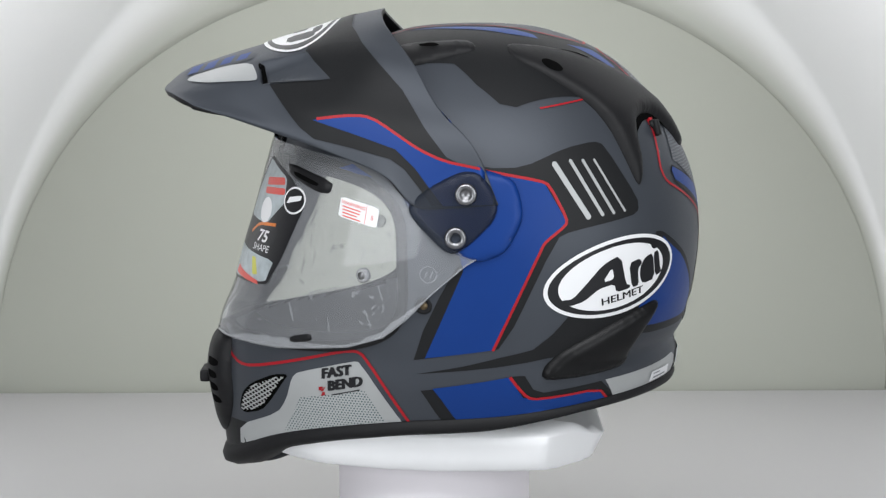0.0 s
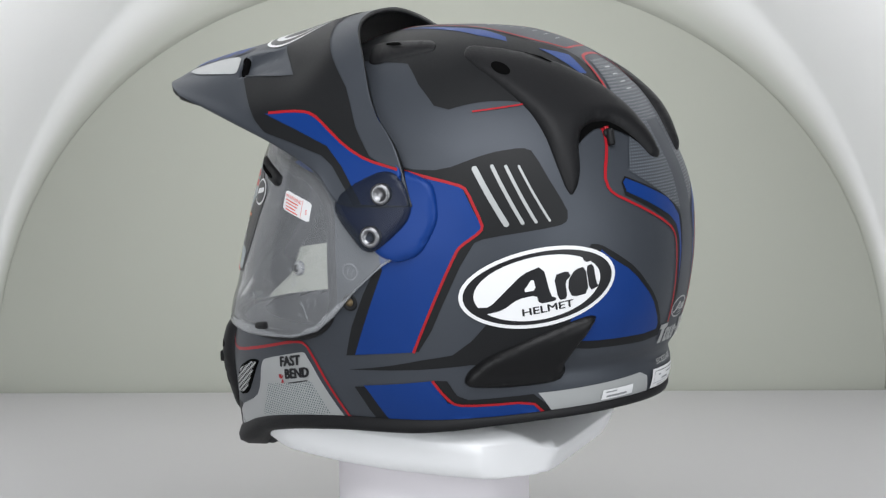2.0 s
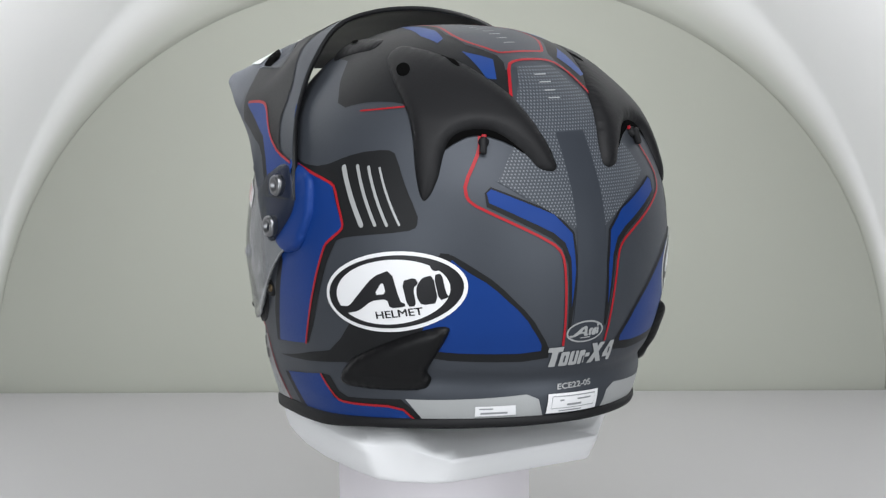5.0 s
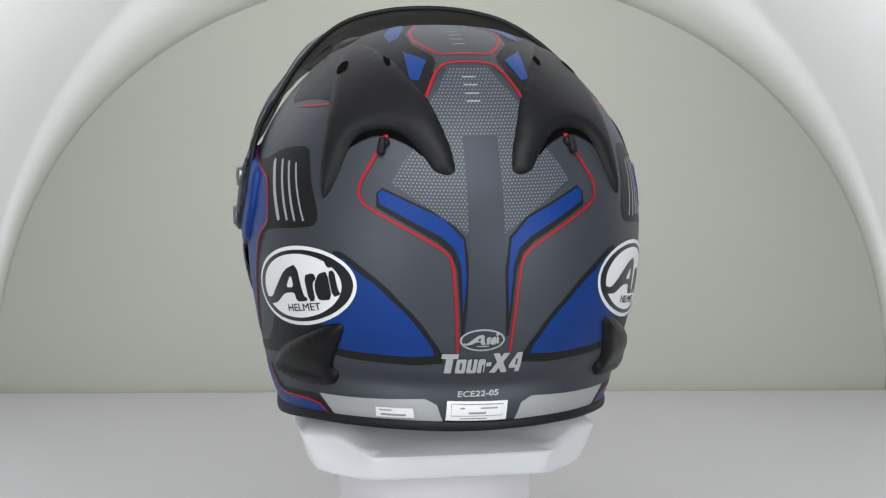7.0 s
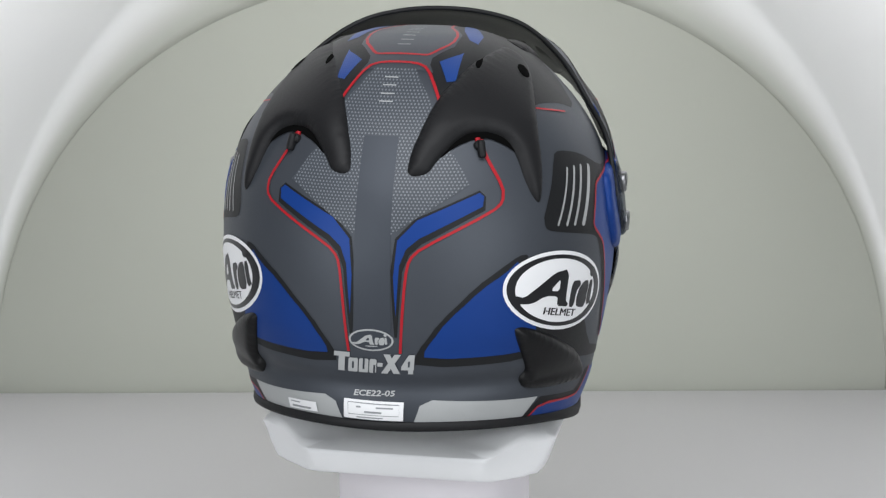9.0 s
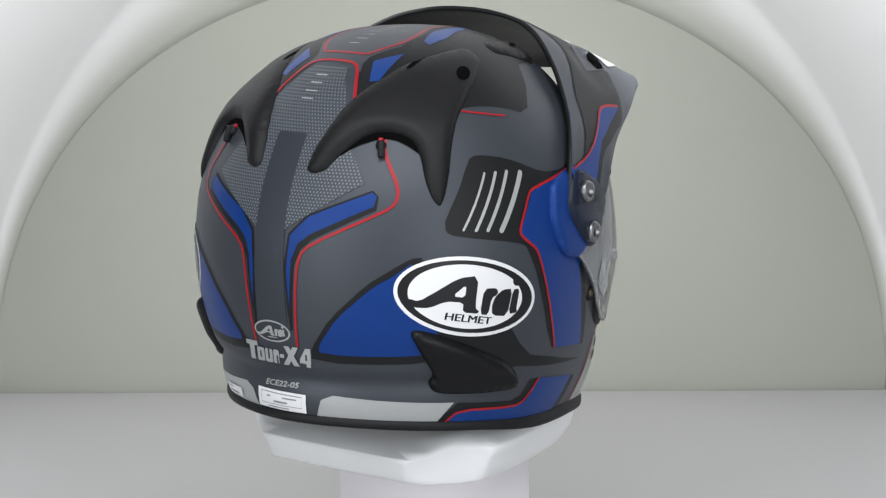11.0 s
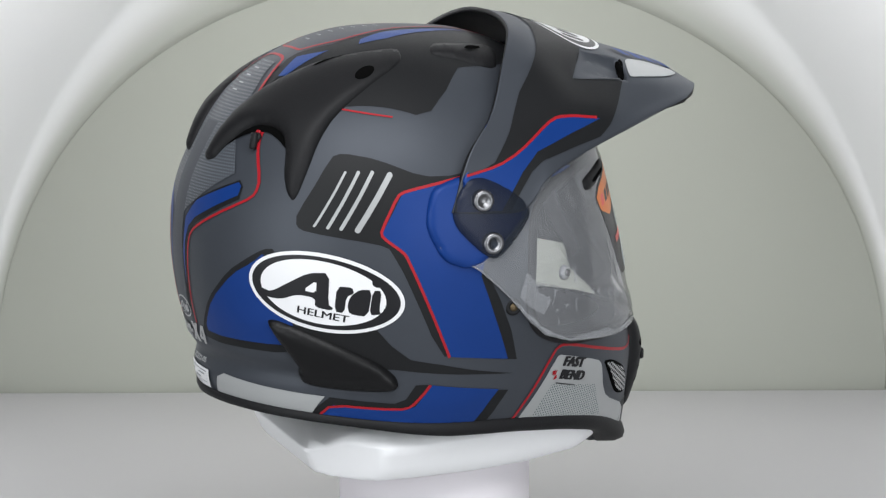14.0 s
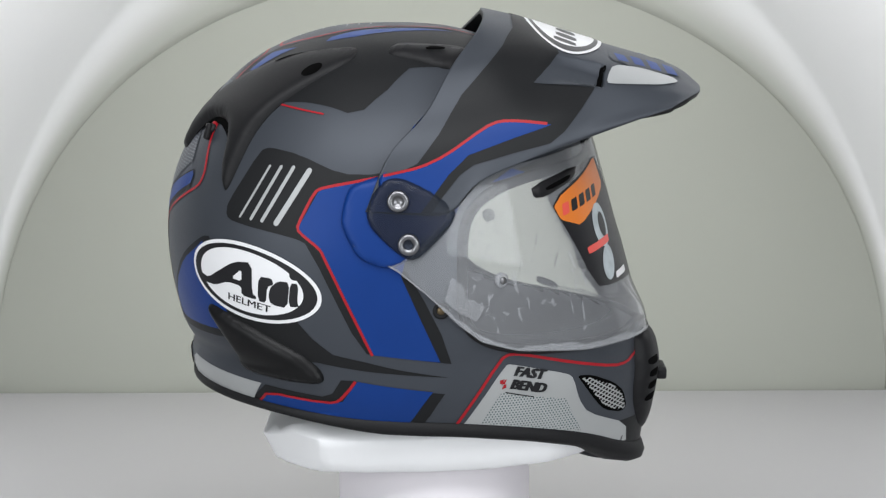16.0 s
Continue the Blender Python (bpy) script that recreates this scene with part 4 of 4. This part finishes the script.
    letter("label_lettering", "S", 4.2, 0, 0.6, PINK, shield, T, cx=-34.6, cz=139.4, tilt=-14.5)
    bars("label_print", 0, T, shield, PINK, 0.6, -52.8, 145.4, -39.6, 4, 1.9, 0.7, -0.26, seed=11)
    on("label_rule", stroke([(-37.6, 146.4), (-39.4, 135.6)], 0.3, 0), 0, PINK, 0.6, rounds=0)
    for flip in (False, True):
        o = soften([(-89.1, 168.3), (-58.9, 159.5), (-60.7, 152.3), (-68.0, 152.0), (-87.2, 160.2)], 1)
        drape("shield_vent", flat_bm([o], 3.0), 0, T, 0.3, VENT, helmet, flip, 2.2, 2.5, o, "black shield vent slider")
        o = soften([(-83, 163.3), (-66, 157.5), (-68, 155.4), (-82, 160.0)], 1)
        drape("vent_groove", flat_bm([o], 3.0), 0, T, 2.7, BLIND, helmet, flip)
    o = soften([(-2.7, 61.0), (13.6, 64.6), (13.1, 59.4), (-4.4, 56.6)], 1)
    drape("shield_tab", flat_bm([o], 3.0), -45, T, 0.3, VENT, helmet, False, 2.5, 2.0, o, "black shield lift tab")
    for s in (-1, 1):
        p = shield_point(56.5 * s, 104.5, 0.0) * MM
        out = math.degrees(math.atan2(p.y, p.x - 0.035))
        m = pose(p.x, p.y, p.z, 0, 90, out)
        pin = part("shield_pin", turned_bm([(0.0001, -0.002), (0.0046, -0.002), (0.0046, 0.0004), (0.0040, 0.0012), (0.0001, 0.0012)], 24, m), FILM, shield, "clear pin through the shield")
        part("pin_core", turned_bm([(0.0001, 0.0012), (0.0024, 0.0012), (0.0022, 0.0022), (0.0001, 0.0024)], 18, m), STEEL, pin)
    for o in (stroke(ellipse(-1, 106.5, 5.0, 5.0, 0, 24) + [(4.0, 106.5)], 0.7, 0), capsule((-3, 104.6), (-1.6, 108.4), 0.9), capsule((0.2, 104.6), (1.6, 108.4), 0.9)):
        on("mould_mark", o, 0, FILM, 0.3, rounds=0)
    on("film_patch", [(10.2, 108.3), (16.4, 103.1), (19.6, 94.8), (31, 88.6), (25.8, 79.5), (15.4, 85.0), (6.1, 93.5)], 180, FILM, 0.5, "crinkled patch of protective film", rounds=0)
    # lower edge bead of the shield
    rows = []
    for k in range(97):
        d = -96 + 2 * k
        lo, hi = shield_edges(d)
        rows.append([shield_point(d, lo + b, a) * MM for a, b in ((0.4, 0.0), (0.4, 1.3), (-1.3, 1.3), (-1.3, 0.0))])
    part("edge_bead", grid_bm(rows, closed_v=True), SHIELD, shield)
    # scuffs left by the protective film
    rnd = random.Random(4)
    for k in range(46):
        az = 180 if k % 3 else 0
        x = rnd.uniform(28, 96)
        z = rnd.gauss(86, 14)
        if not 62 < z < 125 or (z > 110 and x < 60):
            continue
        long = rnd.random() < 0.35
        a, b = (rnd.uniform(4, 8), rnd.uniform(0.5, 0.9)) if long else (rnd.uniform(0.7, 2.4), rnd.uniform(0.5, 1.4))
        tilt = 100 + rnd.uniform(-12, 12) if long else rnd.uniform(0, 180)
        s = -1 if az == 0 else 1
        blob = [(px + rnd.uniform(-0.3, 0.3), pz + rnd.uniform(-0.3, 0.3)) for px, pz in ellipse(x * s, z, a, b, tilt, 12)]
        on("scuff", blob, az, FILM, 0.3, rounds=0)
    # torn strip of protective film along the lower edge
    rows = []
    for k in range(145):
        d = -72 + k
        lo = shield_edges(d)[0]
        h = max(0.4, 1.2 + 3.0 * noise.noise(Vector((d * 0.055, 3.1, 0))) + 2.2 * noise.noise(Vector((d * 0.31, 0.7, 0))) + 3.5 * math.exp(-((abs(d) - 30) / 14) ** 2))
        rows.append([shield_point(d, lo + 1.2 + h * j / 5, 0.35) * MM for j in range(6)])
    part("film_strip", grid_bm(rows), FILM, shield, "torn strip of clear protective film").visible_shadow = False
    # dried specks along the rear edge
    for k in range(70):
        s = rnd.choice((-1, 1))
        z = rnd.uniform(78, 118)
        x = 24 + (z - 98) ** 2 * 0.012 + rnd.gauss(0, 2.0) + max(0, 92 - z) * 0.7
        on("speck", [(px + rnd.uniform(-0.2, 0.2), pz + rnd.uniform(-0.2, 0.2)) for px, pz in ellipse(-x, z, rnd.uniform(0.4, 1.1), rnd.uniform(0.3, 0.8), rnd.uniform(0, 180), 8)] if s < 0 else
           ellipse(x, z, rnd.uniform(0.4, 1.1), rnd.uniform(0.3, 0.8), rnd.uniform(0, 180), 8), 0 if s < 0 else 180, FILM, 0.3, rounds=0)


build_shield_details()


# ---- chin vent, small fittings ----
def build_chin():
    o = soften([(-27, 52), (27, 52), (34, 36), (33, 10), (21, -12), (9, -19), (-9, -19), (-21, -12), (-33, 10), (-34, 36)], 2)
    ob = drape("chin_vent", flat_bm([o], 3.0), -90, SHELL_TREE, 0.3, VENT, helmet, False, lambda x, z: float(np.interp(z, [-19, 5, 25, 52], [3.5, 6.5, 8.5, 8.0])), 14.0, o, "black ribbed chin vent")
    me = ob.data
    tree = BVHTree.FromPolygons([v.co for v in me.vertices], [p.vertices for p in me.polygons])
    for flip in (False, True):
        for k, z in enumerate((32, 23.5, 15, 6.5)):
            p = soften([(17 - 0.6 * k, z - 2.9), (31 - 1.2 * k, z - 2.4), (31 - 1.2 * k, z + 2.6), (17 - 0.6 * k, z + 2.9)], 2)
            drape("vent_slot", flat_bm([p], 2.0), -90, tree, 0.25, BLIND, helmet, flip)
    bm = bevel_box(0.007, 0.024, 0.008, 0.0018, 2, pose(-0.1515, 0, 0.019))
    part("vent_slider", bm, VENT, helmet, "black chin vent slider")
    paint("black_chin", [(-44, -5), (44, -5), (48, -34), (-48, -34)], -90, BLACK, 0.3, both=False, rounds=0)
    for flip in (False, True):
        s = 1 if flip else -1
        # mesh behind the chin intake: crossed wires
        outs = []
        for k in range(-12, 13):
            for sl in (0.75, -0.75):
                outs.append((k * 3.0, sl))
        shape = [(-92.4, 33.1), (-96.0, 28.4), (-105.1, 14.6), (-110.9, 7.8), (-121.7, 3.5), (-123.7, 5.4), (-121.1, 15.2), (-114.6, 22.7), (-100.1, 31.0)]
        poly = soften(shape, 1)

        def inside(x, z):
            c = False
            for (x0, z0), (x1, z1) in zip(poly, poly[1:] + poly[:1]):
                if (z0 > z) != (z1 > z) and x < (x1 - x0) * (z - z0) / (z1 - z0) + x0:
                    c = not c
            return c

        wires = []
        for off, sl in outs:
            run = []
            for i in range(121):
                x = -125 + 35 * i / 120
                z = 18 + (x + 108) * sl + off
                if inside(x, z):
                    run.append((x, z))
                elif len(run) > 4:
                    wires.append(stroke([run[0], run[-1]], 0.85, 0))
                    run = []
                else:
                    run = []
            if len(run) > 4:
                wires.append(stroke([run[0], run[-1]], 0.85, 0))
        drape("grille_mesh", flat_bm(wires, 4.0), 0, SHELL_TREE, 1.3, SILVER, helmet, flip, label="bright wire mesh of the chin intake")
        # roof vent holes and exit shade as dark sheets, knob with red dot
        drape("vent_hole", flat_bm([ellipse(13.5 + 0.5, 228.2, 5.2, 3.4, -20, 24)], 2.0), 38.8, FIN_TREE, 0.3, BLIND, helmet, flip)
        drape("vent_hole", flat_bm([ellipse(-46, 234, 1.8, 3.2, -18, 20)], 2.0), 90, FIN_TREE, 0.3, BLIND, helmet, flip)
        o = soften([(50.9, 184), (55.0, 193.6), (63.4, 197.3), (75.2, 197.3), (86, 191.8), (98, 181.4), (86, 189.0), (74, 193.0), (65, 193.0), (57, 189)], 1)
        drape("vent_exit_shade", flat_bm([o], 3.0), 38.8, SHELL_TREE, 0.8, BLIND, helmet, flip)
        m = pose(0.1375, s * 0.0545, 0.1895, 0, 62, 38 * s)
        bm = turned_bm([(0.0001, -0.004), (0.0028, -0.004), (0.0032, 0.0015), (0.0027, 0.0030), (0.0001, 0.0034)], 20, m)
        knob = part("vent_knob", bm, VENT, helmet, "black vent lever with a red root")
        part("lever", bevel_box(0.0105, 0.0042, 0.0042, 0.0016, 2, m @ pose(0.003, 0, 0.003, 0, 12)), VENT, knob)
        part("lever_root", bevel_box(0.0036, 0.0030, 0.0022, 0.0007, 2, m @ pose(-0.0030, 0, 0.0008)), RED, knob, "red lever root")
        o = soften([(-22, 237.4), (-14, 238.4), (-11, 237.2), (-14, 236.4), (-22, 236.2)], 1)
        drape("vent_notch", flat_bm([o], 2.0), 16.3, SHELL_TREE, 3.6, BLIND, helmet, flip)


build_chin()


# ---- stand: wrapped foam block on a card tube ----
def build_stand():
    block = new("foam_block")
    tagged(block, "white film-wrapped foam block under the helmet", "foam block")
    n = 96
    rows = []
    # sections: height (or, below the top edge, the share of the way down), half length, half width, squareness
    for z, share, kx, ky, s in ((6, 0, 52, 50, 2.6), (5, 0, 80, 70, 3.0), (4, 0, 96, 86, 5.0), (-1, 0, 103, 94, 7.0), (0, 0.06, 104, 95, 8.0), (0, 0.30, 102, 92, 8.5), (0, 0.60, 100.5, 90, 8.5),
                                (0, 0.88, 98, 87, 8.0), (0, 0.96, 96.5, 85, 7.0), (0, 1.0, 93, 81, 6.0), (0, 1.01, 60, 50, 4.0), (0, 1.01, 30, 25, 2.2)):
        row = []
        for k in range(n):
            a = 2 * math.pi * k / n + 0.25 * math.sin(8 * math.pi * k / n) * -0.5
            c, q = math.cos(a), math.sin(a)
            sq = s if c > 0 else min(s, 6.0)
            x, y = math.copysign(abs(c) ** (2 / sq), c) * (kx if c > 0 else kx + 14) + 6, math.copysign(abs(q) ** (2 / sq), q) * ky
            y *= float(np.interp(x, [-114, -70, -20, 20], [0.52, 0.80, 0.95, 1.0]))
            # rear corners cut off at a slant
            over = max(0.0, x + abs(y) - 166 + 10 * share)
            x, y = x - over / 2, y - math.copysign(over / 2, y)
            w = noise.noise(Vector((x * 0.04, y * 0.04, z * 0.05 + share))) * 1.2
            low = float(np.interp(x, [-114, -98, -70, -30, 15, 110], [-24, -25, -26, -27, -27, -25]))
            dip = max(0.0, min(1.0, (x - 55) / 30)) * max(0.0, min(1.0, (76 - abs(y)) / 16))
            if share == 0:
                zz = max(z - dip * 8.0, -9) if z > 0 else z - dip * 6.5
            else:
                zz = -27.2 if share > 1 else -1 + share * (low + 1) - dip * 6.0 * max(0.0, 1 - share * 1.6)
            zz -= 13.0 * max(0.0, min(1.0, (-62 - x) / 40)) * max(0.0, 1 - share)
            row.append(Vector((x * (1 + 0.008 * w), y * (1 + 0.008 * w), zz + w * 0.8 * (1 - share))) * MM)
        rows.append(row)
    bm = grid_bm(rows, closed_v=True)
    bmesh.ops.holes_fill(bm, edges=[e for e in bm.edges if e.is_boundary], sides=0)
    part("block", bm, FOAM, block)
    tube = tagged(part("card_tube", turned_bm([(0.060, 0.0), (0.064, 0.0), (0.064, 0.1194), (0.060, 0.1204), (0.02, 0.1204)], 72), PILLAR), "white card tube standing on the table", "stand")
    # disc added so its brown draws the dark gap line under the foam
    part("gap_disc", turned_bm([(0.0001, 0.1200), (0.057, 0.1200), (0.058, 0.1212), (0.057, 0.1226), (0.0001, 0.1226)], 64), BROWN, tube, "thin brown disc in the gap under the foam")
    return block


block = build_stand()


# ---- turning ----
TURNS = ((0, 0), (0.5, -5.35), (1, -11.07), (1.5, -16.33), (2, -22.32), (2.5, -27.59), (3, -33.70), (3.5, -38.80), (4, -44.78), (4.2, -46.92), (6.3, -70.41), (6.5, -72.44), (7, -78.24), (7.5, -83.70),
         (8, -89.43), (8.5, -94.70), (9, -100.32), (9.2, -102.58), (11.3, -125.71), (11.5, -127.91), (12, -133.72), (12.5, -139.10), (13, -144.80), (13.5, -150.13), (14, -156.13), (14.5, -161.58),
         (15, -167.63), (15.5, -173.07), (16, -178.75))


def turned(t_deg):
    return pose(0, 0, 0.15, 0, 0, t_deg) @ pose(0, -0.0013, 0, 0, 0, -1.0) @ pose(0, 0, 0.115, -0.945) @ pose(0, 0, -0.115)


def motions():
    rows = [(t, turned(a)) for t, a in TURNS]
    walk(helmet, rows)
    walk(block, rows)


motions()
